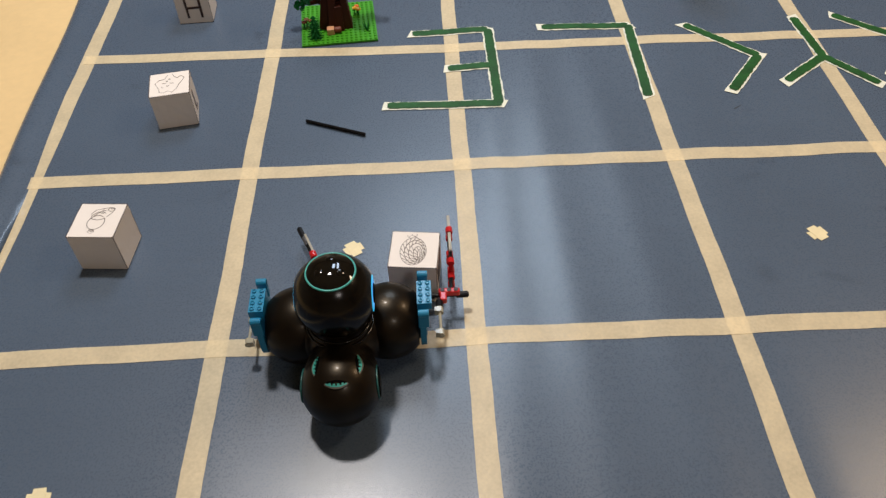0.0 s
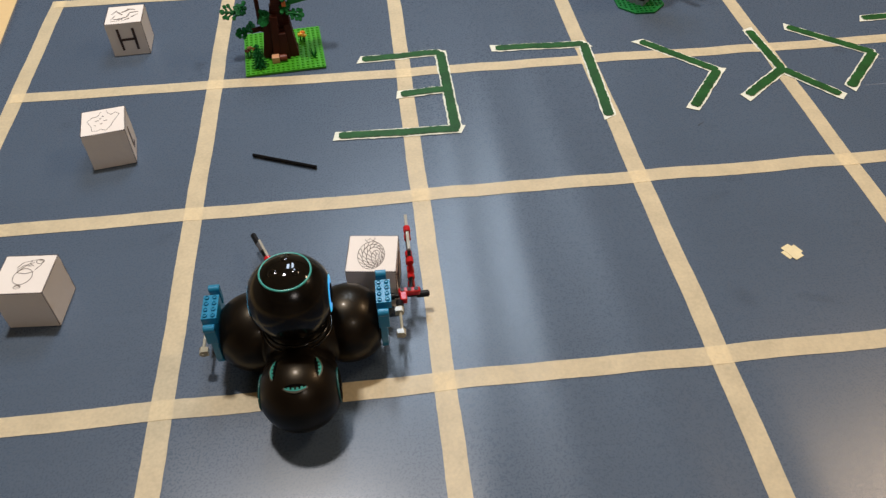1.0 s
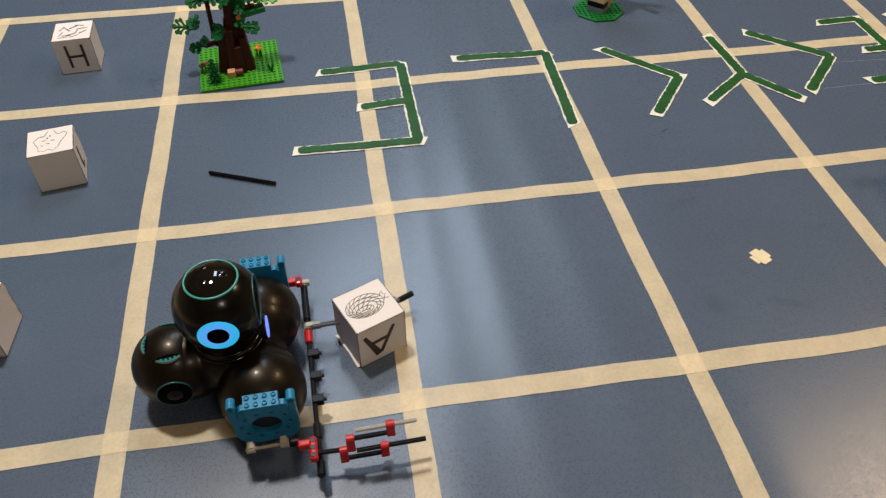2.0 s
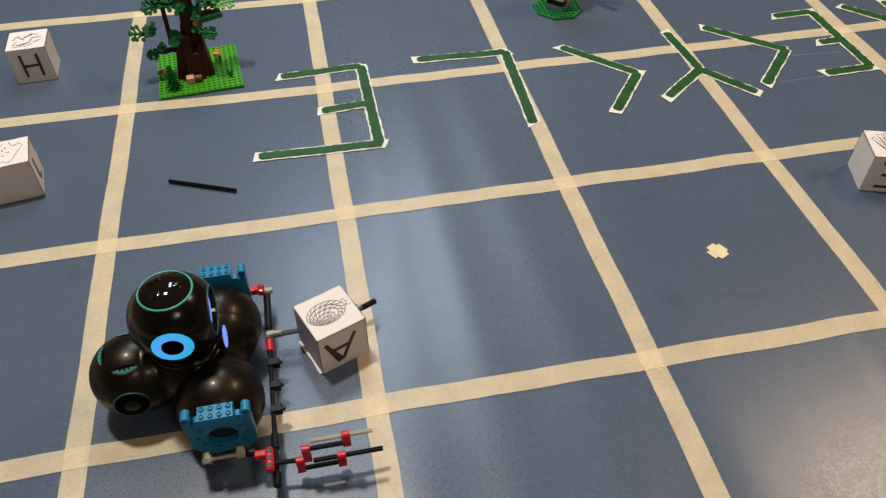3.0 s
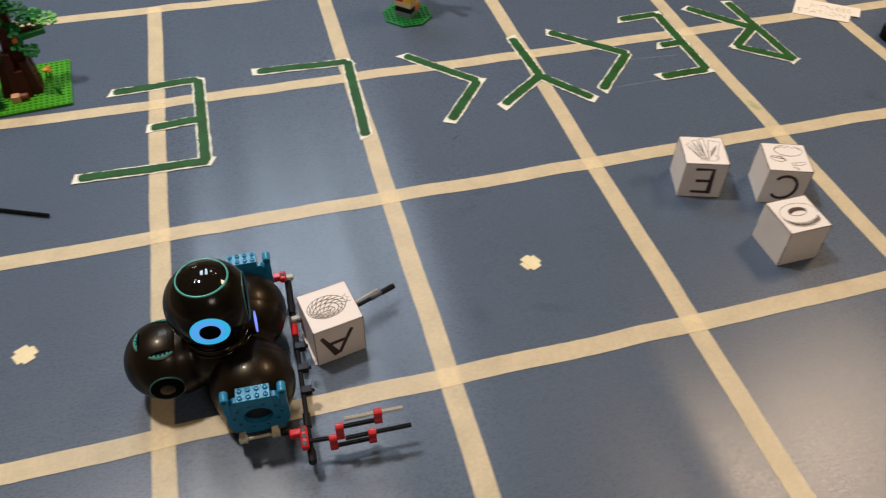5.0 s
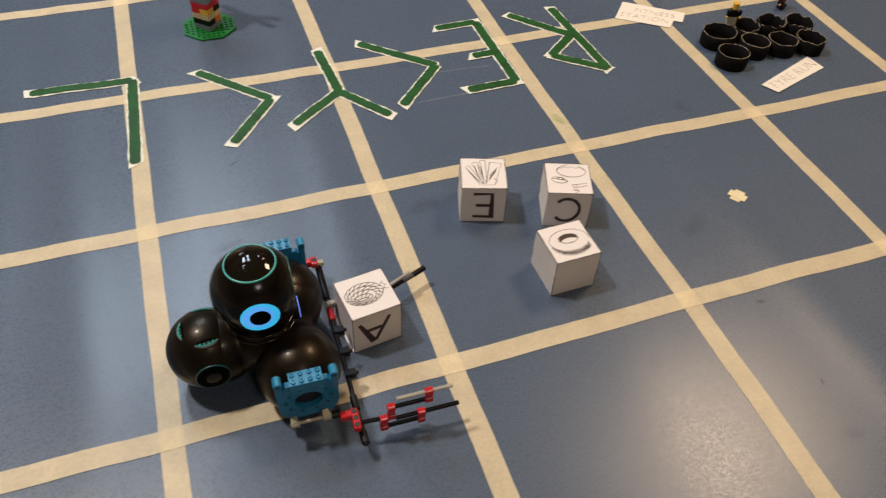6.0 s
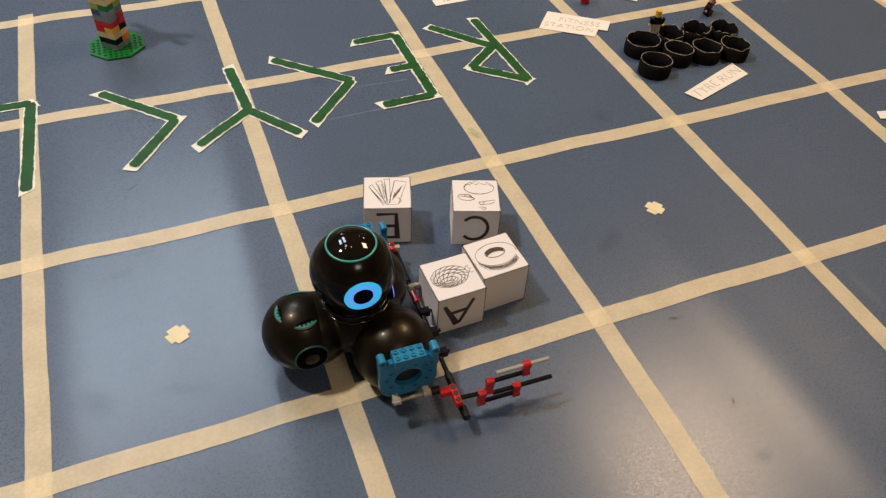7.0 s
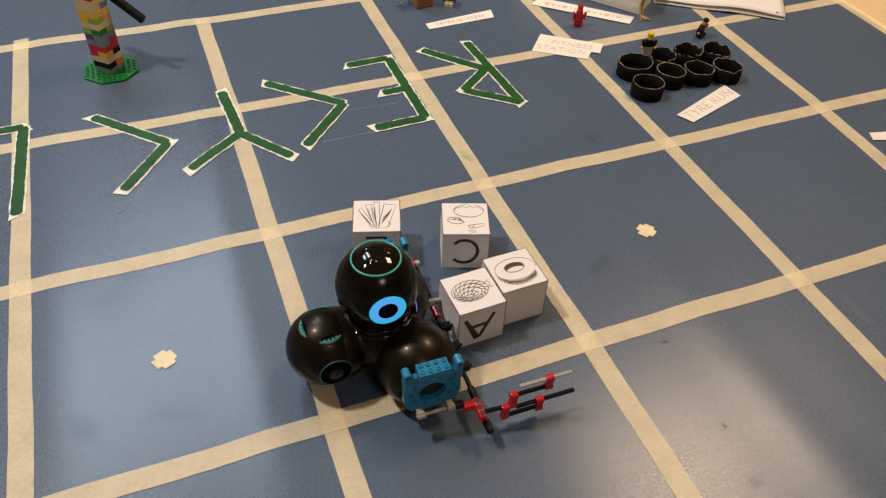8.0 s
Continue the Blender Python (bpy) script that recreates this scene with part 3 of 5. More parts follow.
def rolls():
    """Rolled logs drawn as a bundle."""
    out = [[(-0.15, -0.75), (-0.72, 0.35), (-0.60, 0.48), (-0.05, -0.60)], [(-0.05, -0.72), (-0.45, 0.62), (-0.22, 0.70), (0.02, -0.55)],
           [(0.0, -0.75), (-0.12, 0.78), (0.10, 0.82), (0.12, -0.6)], [(0.05, -0.72), (0.30, 0.70), (0.78, 0.62), (0.42, -0.70), (0.05, -0.72)],
           [(0.42, -0.68), (0.55, -0.5), (0.42, -0.3)], [(-0.72, 0.35), (-0.2, -0.5)], [(-0.6, 0.1), (-0.12, -0.66)]]
    for k in range(6):
        out.append([(0.20 + 0.05 * k, -0.45 + 0.09 * k), (0.30 + 0.06 * k, 0.0 + 0.08 * k)])
    for k in range(3):
        out.append([(-0.36 + 0.14 * k, 0.48), (-0.16 + 0.07 * k, -0.35)])
    return out


def shells():
    return [arc(0.15, 0.45, 0.58, 0.36, 0, 360, 26), [(-0.43, 0.45), (-0.3, 0.66), (-0.22, 0.6), (-0.1, 0.72), (0.05, 0.62), (0.18, 0.74), (0.35, 0.62), (0.5, 0.68), (0.70, 0.5)],
            [(-0.70, -0.10), (-0.60, 0.06), (-0.25, 0.04), (-0.05, -0.20), (-0.28, -0.30), (-0.55, -0.25), (-0.70, -0.10)], [(-0.66, -0.02), (-0.42, -0.06), (-0.1, -0.12)], [(-0.42, -0.06), (-0.40, 0.04)], [(-0.25, -0.1), (-0.2, 0.02)],
            [(0.10, -0.38), (0.70, -0.26), (0.76, -0.34), (0.5, -0.48), (0.15, -0.52), (0.10, -0.38)], [(0.25, -0.5), (0.3, -0.36)], arc(0.22, -0.72, 0.13, 0.08, 0, 360, 10), [(0.16, -0.72), (0.28, -0.70)]]


def bear():
    return [arc(-0.02, -0.12, 0.36, 0.42, 0, 360, 24), [(-0.3, 0.1), (0.0, 0.02), (0.32, 0.12)], [(-0.28, 0.12), (-0.36, 0.4), (-0.22, 0.62), (0.1, 0.72), (0.40, 0.78), (0.54, 0.70), (0.50, 0.46), (0.34, 0.22)],
            arc(0.42, 0.66, 0.15, 0.11, 0, 360, 14), arc(0.43, 0.72, 0.05, 0.035, 0, 360, 8), [(-0.22, 0.26), (-0.02, 0.52), (0.22, 0.62)], [(-0.30, 0.3), (-0.12, 0.50), (0.15, 0.42)], arc(-0.06, -0.66, 0.13, 0.10, 0, 360, 12), arc(-0.06, -0.62, 0.09, 0.04, 0, 360, 10), [(0.1, 0.72), (0.05, 0.56), (0.25, 0.42)]]


def biscuit():
    return [[(-0.05, 0.72), (0.10, 0.74), (0.18, 0.52), (0.30, 0.38), (0.48, 0.50), (0.62, 0.36), (0.52, 0.12), (0.40, -0.10), (0.30, -0.40), (0.12, -0.66), (-0.06, -0.52), (-0.22, -0.62), (-0.42, -0.56), (-0.42, -0.34), (-0.52, -0.10), (-0.60, 0.12), (-0.42, 0.34), (-0.20, 0.38), (-0.14, 0.56), (-0.05, 0.72)],
            [(-0.3, 0.1), (-0.25, 0.05), (-0.2, 0.1), (-0.15, 0.05)], [(0.02, 0.06), (0.07, 0.0), (0.12, 0.06), (0.17, 0.0)], [(-0.12, -0.12), (-0.07, -0.18), (-0.02, -0.12)], [(-0.32, -0.2), (-0.26, -0.26)], arc(0.0, 0.34, 0.03, 0.03, 0, 360, 6), arc(-0.1, 0.2, 0.03, 0.03, 0, 360, 6)]


def sticks():
    rng = random.Random(3)
    out = []
    for x, y, a in ((-0.6, 0.3, 60), (-0.3, 0.2, -50), (0.0, 0.4, 35), (0.3, 0.55, -15), (0.5, 0.2, 8), (0.55, -0.2, 40), (0.2, -0.1, 80), (-0.1, -0.4, 20), (-0.3, -0.5, -8), (-0.6, -0.3, 70), (0.1, -0.6, 30), (-0.45, -0.68, 5)):
        c, s = math.cos(radians(a)), math.sin(radians(a))
        out.append([(x - 0.24 * c - 0.025 * s, y - 0.24 * s + 0.025 * c), (x + 0.24 * c - 0.025 * s, y + 0.24 * s + 0.025 * c), (x + 0.24 * c + 0.025 * s, y + 0.24 * s - 0.025 * c), (x - 0.24 * c + 0.025 * s, y - 0.24 * s - 0.025 * c)])
    return out


STROKE_A = [[(-0.50, -0.60), (0.06, 0.60), (0.18, 0.66), (0.72, -0.55)], [(-0.18, -0.08), (0.46, -0.05)]]
STROKE_E = [[(0.44, 0.68), (-0.40, 0.70), (-0.36, -0.66), (0.46, -0.66)], [(-0.38, 0.02), (0.32, 0.02)]]
STROKE_C = [arc(0.05, 0.0, 0.58, 0.66, 42, 318, 20)]
STROKE_H = [[(-0.42, 0.66), (-0.38, -0.66)], [(0.42, 0.66), (0.42, -0.66)], [(-0.40, -0.02), (0.42, 0.0)]]
STROKE_L = [[(-0.2, 0.55), (-0.15, -0.62), (0.30, -0.58)]]
cube_rope = paper_cube("white paper cube with a coiled rope drawing and upturned A", pose(-0.0693, 0.1464, 0.0006, 0, 0, -7), coil(), STROKE_A, 0, True, seed=1)
cube_tyre = paper_cube("white paper cube with a tyre drawing on top", pose(0.7697, 0.082, 0.0006, 0, 0, -88.4), [[(u * 1.15, v * 1.15) for u, v in l] for l in tyre()], flaps=False, seed=2)
paper_cube("white paper cube with a log bundle drawing and upturned E", pose(0.7165, 0.2257, 0.0006, 0, 0, -17.6), [[(u * 1.08, v * 1.08) for u, v in l] for l in rolls()], STROKE_E, 3, True, flaps=False, size=0.0575, seed=3)
paper_cube("white paper cube with a broken shell drawing and reversed C", pose(0.817, 0.1859, 0.0006, 0, 0, -19.5), [[(u * 1.12, v * 1.12) for u, v in l] for l in shells()], STROKE_C, 3, True, flaps=False, size=0.0572, seed=4)
paper_cube("white paper cube with a teddy drawing beside the mat border", pose(-0.4552, 0.1585, 0.0006, 0, 0, -4), bear(), flaps=False, size=0.0577, seed=5)
paper_cube("white paper cube with a biscuit drawing on top", pose(-0.4234, 0.4407, 0.0006, 0, 0, 10), [[(u * 1.2, v * 1.2) for u, v in l] for l in biscuit()], STROKE_L, 0, False, flaps=False, size=0.0577, seed=6)
paper_cube("white paper cube with a stick drawing and letter H", pose(-0.4453, 0.7358, 0.0006, 0, 0, 3.5), sticks(), STROKE_H, 3, False, flaps=False, size=0.058, seed=7)


# ---- the robot ----
def slot_shape(bm, length, width, depth, m):
    """A lens-shaped plate laid where a recess would be."""
    n = 12
    top, low = [], []
    for i in range(n + 1):
        u = -length / 2 + length * i / n
        k = 1 - (2 * u / length) ** 2
        top.append((u, width * 0.5 * (0.15 + 0.85 * k)))
        low.append((u, -width * 0.5 * (0.15 + 0.42 * k)))
    ring = top + low[::-1]
    a = [bm.verts.new(m @ Vector((x, y, depth))) for x, y in ring]
    b = [bm.verts.new(m @ Vector((x, y, -depth))) for x, y in ring]
    bm.faces.new(a)
    bm.faces.new(b[::-1])
    for i in range(len(ring)):
        j = (i + 1) % len(ring)
        bm.faces.new((a[j], a[i], b[i], b[j]))


def on_sphere(centre, direction, radius, spin=0.0):
    """A pose on a ball: z outward, y as far up as it goes."""
    d = Vector(direction).normalized()
    side = Vector((0, 0, 1)).cross(d)
    side = side.normalized() if side.length > 1e-4 else Vector((1, 0, 0))
    up = d.cross(side)
    m = Matrix((side, up, d)).transposed().to_4x4()
    return Matrix.Translation(Vector(centre) + d * radius) @ m @ pose(0, 0, 0, 0, 0, spin)


def wrap_ball(bm, centre, m, radius):
    """Bends what was built in the plane of m onto the ball that m touches."""
    back, c = m.inverted(), Vector(centre)
    for v in bm.verts:
        q = back @ v.co
        w = m @ Vector((q.x, q.y, 0)) - c
        v.co = c + w.normalized() * (radius + q.z)


def toy_robot():
    ob = thing("toy_robot", "glossy black toy robot of four balls with blue lit eyes", "robot", pose(-0.1495, 0, 0.0012))
    # body that joins the balls
    bm = bmesh.new()
    for c, r, f in (((0.040, 0, 0.042), 0.0405, 1), ((-0.040, 0, 0.042), 0.0405, 1), ((0, -0.072, 0.046), 0.0392, 1), ((0, -0.026, 0.050), 0.0395, 1), ((0, -0.026, 0.088), 0.030, 1), ((0, 0.000, 0.038), 0.026, 1)):
        add_ball(bm, r, Matrix.Translation(c), 32, 20)
    body = part("body", bm, SHELL, ob, smooth=True)
    mod = body.modifiers.new("merge", "REMESH")
    mod.mode, mod.voxel_size, mod.use_smooth_shade = "VOXEL", 0.0025, True
    mod = body.modifiers.new("soften", "SMOOTH")
    mod.factor, mod.iterations = 0.5, 14
    # side balls with cut-off hubs
    for s in (1, -1):
        bm = bmesh.new()
        prof = [(0.0425 * math.sin(radians(a)), 0.0425 * math.cos(radians(a))) for a in range(40, 181, 5)]
        add_lathe(bm, [(0.0005, 0.0315), (0.0262, 0.0315)] + prof[:-1] + [(0.0004, -0.0425)], Matrix.Translation((0.0488 * s, 0, 0.0425)) @ pose(0, 0, 0, 0, 90 * s, 0), 64)
        ball = part("wheel_cover", bm, SHELL, ob, "satin black ball cover", smooth=True)
        soft(ball, 0.0008)
        bm = bmesh.new()
        add_cyl(bm, 0.021, 0.003, Matrix.Translation((0.0815 * s, 0, 0.0425)) @ pose(0, 0, 0, 0, 90, 0), 32)
        part("wheel_hub", bm, DARK, ball)
    # rear ball
    rc = (0, -0.0842, 0.0470)
    bm = bmesh.new()
    prof = []
    for a in range(0, 181, 4):
        r = 0.041
        if a in (124, 128):
            r = 0.0402
        prof.append((max(0.0004, r * math.sin(radians(a))), r * math.cos(radians(a))))
    add_lathe(bm, prof, Matrix.Translation(rc), 64)
    rear = part("rear_ball", bm, SHELL, ob, "satin black rear ball", smooth=True)
    for d, spin in (((0.52, 0.06, 0.85), 180), ((-0.52, 0.06, 0.85), 180), ((0, -0.50, 0.86), 180)):
        bm = bmesh.new()
        m = on_sphere(rc, d, 0.0410, spin)
        slot_shape(bm, 0.0245, 0.0128, 0.0002, m)
        bmesh.ops.triangulate(bm, faces=bm.faces[:])
        wrap_ball(bm, rc, m, 0.0410)
        slot = part("accessory_slot", bm, CAP_AND_RECESS_SHADE, rear, "flat slot with its recess shade painted dark")
        bm = bmesh.new()
        for i in range(4):
            add_box(bm, 0.0022, 0.0026, 0.0010, m @ Matrix.Translation((-0.0063 + 0.0042 * i, 0.0012 - 0.00030 * (i - 1.5) ** 2, 0.0004)))
        strip(bm, [(-0.0104 + 0.00208 * i, 0.0031 * (1 - ((i - 5) / 5.4) ** 2) - 0.0006) for i in range(11)], 0.0013, 0.0008, m)
        wrap_ball(bm, rc, m, 0.0410)
        part("slot_teeth", bm, TEAL, slot, "teal toothed edge")
        bm = bmesh.new()
        strip(bm, [(-0.0118 + 0.00236 * i, 0.0053 * (1 - ((i - 5) / 5.6) ** 2) - 0.0014) for i in range(11)], 0.0022, 0.0006, m)
        wrap_ball(bm, rc, m, 0.0410)
        part("slot_lip", bm, LIP, slot, "grey-brown slot lip")
    for s in (1, -1):
        m = on_sphere(rc, (s, 0.05, 0.02), 0.0374)
        # no hollow here: a black cap paints the port's inner shade
        bm = bmesh.new()
        add_lathe(bm, [(0.0166, 0.0010), (0.0158, 0.0016), (0.0140, 0.0022), (0.0004, 0.0036)], m, 32)
        port = part("side_port", bm, CAP_AND_RECESS_SHADE, rear, "round side port with recess shade painted black", smooth=True)
        bm = bmesh.new()
        add_ring(bm, 0.0168, 0.0009, m @ Matrix.Translation((0, 0, 0.0006)))
        part("port_ring", bm, SHADED_TEAL, port, "thin teal ring", smooth=True)
    bm = bmesh.new()
    add_ball(bm, 0.011, Matrix.Translation((0, -0.085, 0.011)), 20, 12)
    part("caster", bm, DARK, ob)
    # head
    hc = (0, -0.0263, 0.1227)
    bm = bmesh.new()
    bmesh.ops.create_uvsphere(bm, u_segments=96, v_segments=64, radius=0.0426, matrix=Matrix.Translation(hc))
    for d, cut in (((1, 0, 0), 0.0380), ((-1, 0, 0), 0.0380), ((0, 1, 0), 0.0352)):
        bmesh.ops.bisect_plane(bm, geom=bm.verts[:] + bm.edges[:] + bm.faces[:], plane_co=Vector(hc) + Vector(d) * cut, plane_no=d, clear_outer=True)
    hd = part("head", bm, HEAD, ob, "polished black head ball", smooth=True)
    bm = bmesh.new()
    add_lathe(bm, [(max(0.0003, 0.0429 * math.sin(radians(a))), 0.0429 * math.cos(radians(a))) for a in range(0, 34, 3)], Matrix.Translation(hc), 64)
    part("top_cap", bm, GLOSS, hd, "mirror-glossy black top cap", smooth=True)
    bm = bmesh.new()
    add_ring(bm, 0.0240, 0.00115, Matrix.Translation((0, -0.0263, 0.1227 + 0.0351)), 64)
    part("top_ring", bm, TEAL, hd, "thin teal ring on top", smooth=True)
    for a in (90, 210, 330):
        d = (0.30 * math.cos(radians(a)), 0.30 * math.sin(radians(a)), 1)
        bm = bmesh.new()
        add_lathe(bm, [(0.0004, 0.0006), (0.004, 0.0005), (0.0046, 0.0), (0.0046, -0.001)], on_sphere(hc, d, 0.0428), 24)
        part("button", bm, GLOSS, hd, smooth=True)
    for s in (1, -1):
        m = on_sphere(hc, (s, 0, 0), 0.0380)
        bm = bmesh.new()
        add_lathe(bm, [(0.0186, -0.0006), (0.0183, 0.0003), (0.0100, 0.0004)], m, 48)
        ear = part("ear_light", bm, EYE_CYAN, hd, "glowing cyan ring", smooth=True)
        bm = bmesh.new()
        add_lathe(bm, [(0.0147, 0.0006), (0.0120, 0.0007), (0.0080, 0.0007)], m @ Matrix.Translation((-0.0016 * s, 0.0014, 0)), 48)
        part("inner_glow", bm, EYE_BLUE, ear, "pale blue glowing band", smooth=True)
        bm = bmesh.new()
        add_lathe(bm, [(0.0098, 0.0000), (0.0098, 0.0012), (0.0092, 0.0016), (0.0004, 0.0017)], m, 40)
        part("ear_cap", bm, CAP_AND_RECESS_SHADE, ear, "black centre cap", smooth=True)
    for z, r in ((0.0850, 0.0325), (0.0790, 0.0345)):
        bm = bmesh.new()
        add_ring(bm, r, 0.0013, Matrix.Translation((0, -0.0263, z)), 64)
        part("neck_collar", bm, GLOSS, ob, "glossy black neck ring", smooth=True)
    # the lit face in front, slightly sunk
    m = on_sphere(hc, (0, 1, 0.0), 0.0352)
    bm = bmesh.new()
    add_lathe(bm, [(0.0004, -0.0050), (0.0226, -0.0050), (0.0240, 0.0)], m, 48)
    face = part("face_plate", bm, GLOSS, hd, smooth=False)
    bm = bmesh.new()
    add_ring(bm, 0.0238, 0.0009, m)
    part("face_ring", bm, SHADED_TEAL, face, "thin teal ring", smooth=True)
    bm = bmesh.new()
    add_lathe(bm, [(0.0195, -0.0046), (0.0120, -0.0046)], m, 48)
    part("eye_light", bm, FACE_BLUE, face, "ring of pale blue light", smooth=True)
    # chest lens between the side balls
    m = on_sphere((0, 0.0125, 0.0815), (0, 1, 0.02), 0.0)
    bm = bmesh.new()
    add_cyl(bm, 0.0128, 0.024, m @ Matrix.Translation((0, 0, -0.0125)), 32)
    soft(part("chest_boss", bm, SHELL, ob), 0.0015, 3)
    bm = bmesh.new()
    add_lathe(bm, [(0.0110, -0.001), (0.0110, 0.0002), (0.0004, 0.0005)], m, 32)
    part("chest_light", bm, FACE_BLUE, ob, "glowing blue chest lens", smooth=True)

    # brick connector plates on both sides
    for s in (1, -1):
        bm = bmesh.new()
        outer = [(-0.030, 0.031), (-0.020, 0.019), (0.020, 0.019), (0.030, 0.031), (0.030, 0.064), (0.021, 0.075), (-0.021, 0.075), (-0.030, 0.064)]
        n = 24
        rings = []
        for x in (0.0830, 0.0895):
            o, i = [], []
            for k in range(n):
                a = 2 * math.pi * (k + 0.5) / n
                dy, dz = math.cos(a), math.sin(a)
                best = 1.0
                for q in range(8):
                    (y0, z0), (y1, z1) = outer[q], outer[(q + 1) % 8]
                    ny, nz = z1 - z0, -(y1 - y0)
                    den = dy * ny + dz * nz
                    if den > 1e-9:
                        best = min(best, (ny * y0 + nz * (z0 - 0.049)) / den)
                o.append(bm.verts.new((x * s, dy * best, 0.049 + dz * best)))
                i.append(bm.verts.new((x * s, 0.0140 * dy, 0.046 + 0.0130 * dz)))
            rings.append((o, i))
        for k in range(n):
            j = (k + 1) % n
            (o0, i0), (o1, i1) = rings
            for f in ((o0[k], i0[k], i0[j], o0[j]), (o1[k], o1[j], i1[j], i1[k]), (o0[k], o0[j], o1[j], o1[k]), (i0[k], i1[k], i1[j], i0[j])):
                bm.faces.new(f if s > 0 else f[::-1])
        for k in range(10):
            a = 2 * math.pi * k / 10
            add_lathe(bm, [(0.0019, 0.0), (0.0030, 0.0), (0.0030, 0.0009), (0.0019, 0.0009)], Matrix.Translation((0.0893 * s, 0.0225 * math.cos(a), 0.048 + 0.0185 * math.sin(a))) @ pose(0, 0, 0, 0, 90 * s, 0), 10, True)
        plate = part("connector_plate", bm, AZURE, ob, "azure blue perforated plate")
        soft(plate, 0.0008)
        # dark discs on the surface paint the shade of the holes
        for k in range(10):
            a = 2 * math.pi * k / 10
            bm = bmesh.new()
            add_cyl(bm, 0.0019, 0.0003, Matrix.Translation((0.0897 * s, 0.0225 * math.cos(a), 0.048 + 0.0185 * math.sin(a))) @ pose(0, 0, 0, 0, 90, 0), 10)
            part("plate_hole_shade", bm, SHADED_AZURE, plate)
        bm = bmesh.new()
        add_box(bm, 0.0158, 0.0318, 0.010, Matrix.Translation((0.0885 * s, 0.0, 0.0800)))
        for i in range(2):
            for j in range(4):
                add_lathe(bm, [(0.0013, 0.0012), (0.0016, 0.0018), (0.0024, 0.0018), (0.0024, -0.001)], Matrix.Translation((0.0885 * s + (i - 0.5) * 0.008, (j - 1.5) * 0.008, 0.0850)), 14)
                add_cyl(bm, 0.0014, 0.0008, Matrix.Translation((0.0885 * s + (i - 0.5) * 0.008, (j - 1.5) * 0.008, 0.0854)), 10)
        soft(part("stud_block", bm, AZURE, plate, "azure studded brick block"), 0.0003, 1)
        for e in (1, -1):
            bm = bmesh.new()
            m = Matrix.Translation((0.0872 * s, 0.0268 * e, 0.0718))
            add_box(bm, 0.0115, 0.0066, 0.021, m)
            add_cyl(bm, 0.0042, 0.0115, m @ Matrix.Translation((0, 0, 0.0105)) @ pose(0, 0, 0, 0, 90, 0), 18)
            add_box(bm, 0.0070, 0.010, 0.010, Matrix.Translation((0.0867 * s, 0.0215 * e, 0.0665)))
            post = part("post", bm, AZURE, plate)
            soft(post, 0.0008)
            # disc that paints the shade in the post's hole
            bm = bmesh.new()
            add_cyl(bm, 0.0021, 0.0002, m @ Matrix.Translation((0.0058 * s, 0, 0.0105)) @ pose(0, 0, 0, 0, 90, 0), 14)
            part("pin_hole_shade", bm, SHADED_AZURE, post)
        # rod under the plate
        bm = bmesh.new()
        add_rod(bm, (0.105 * s, -0.019, 0.034), (0.105 * s, 0.030, 0.034), 0.0017)
        rod = part("side_rod", bm, TAN, ob, "tan axle rod", smooth=False)
        plate.location.y = 0.003
        for y in (-0.0145, 0.0165):
            bm = bmesh.new()
            add_rod(bm, (0.105 * s, y - 0.0035, 0.034), (0.105 * s, y + 0.0035, 0.034), 0.0040, 14)
            add_box(bm, 0.0075, 0.0062, 0.0078, Matrix.Translation((0.1030 * s, y, 0.0345)))
            add_ring(bm, 0.0036, 0.0009, Matrix.Translation((0.105 * s, y + 0.0036, 0.034)) @ pose(0, 0, 0, 90, 0, 0), 14, 6)
            part("rod_clip", bm, TAN, rod)
        bm = bmesh.new()
        add_rod(bm, (0.105 * s, 0.0215, 0.034), (0.105 * s, 0.0305, 0.034), 0.0042, 14)
        soft(part("axle_sleeve", bm, BLACK, rod), 0.0005)

    # red joint blocks at both ends of the crossbar
    for s, x in ((1, 0.113), (-1, -0.103)):
        bm = bmesh.new()
        add_box(bm, 0.0078, 0.012, 0.0084, Matrix.Translation((x - 0.003 * s, 0.0350, 0.034)))
        joint = part("joint_block", bm, RED, ob, "red plastic joint block")
        soft(joint, 0.0015)
        bm = bmesh.new()
        add_box(bm, 0.0250 if s > 0 else 0.0130, 0.0078, 0.0084, Matrix.Translation((x + (0.004 if s > 0 else -0.004) * s, 0.0430, 0.0345)))
        beam = part("red_beam", bm, RED, joint)
        soft(beam, 0.0025, 3)
        for i in range(3 if s > 0 else 1):
            # rim and dark disc laid on top paint the shaded hole
            bm = bmesh.new()
            add_ring(bm, 0.0022, 0.0005, Matrix.Translation((x + 0.004 + ((i - 1) * 0.0078 if s > 0 else 0), 0.0430, 0.0388)), 16, 6)
            add_cyl(bm, 0.0018, 0.0003, Matrix.Translation((x + 0.004 + ((i - 1) * 0.0078 if s > 0 else 0), 0.0430, 0.0388)), 14)
            part("beam_hole_shade", bm, DARK, beam)

    # crossbar
    bm = bmesh.new()
    add_rod(bm, (-0.106, 0.0475, 0.0235), (0.140, 0.0475, 0.0235), 0.0026, 12)
    bar = part("crossbar", bm, BLACK, ob, "black axle crossbar")
    for x0, x1, mt, nm in ((-0.034, -0.018, RED, "red_sleeve"), (0.083, 0.100, BLACK, "black_sleeve"), (-0.100, -0.050, BLACK, "black_sleeve"), (0.125, 0.139, BLACK, "black_sleeve")):
        bm = bmesh.new()
        add_rod(bm, (x0, 0.0475, 0.0235), (x1, 0.0475, 0.0235), 0.0040, 14)
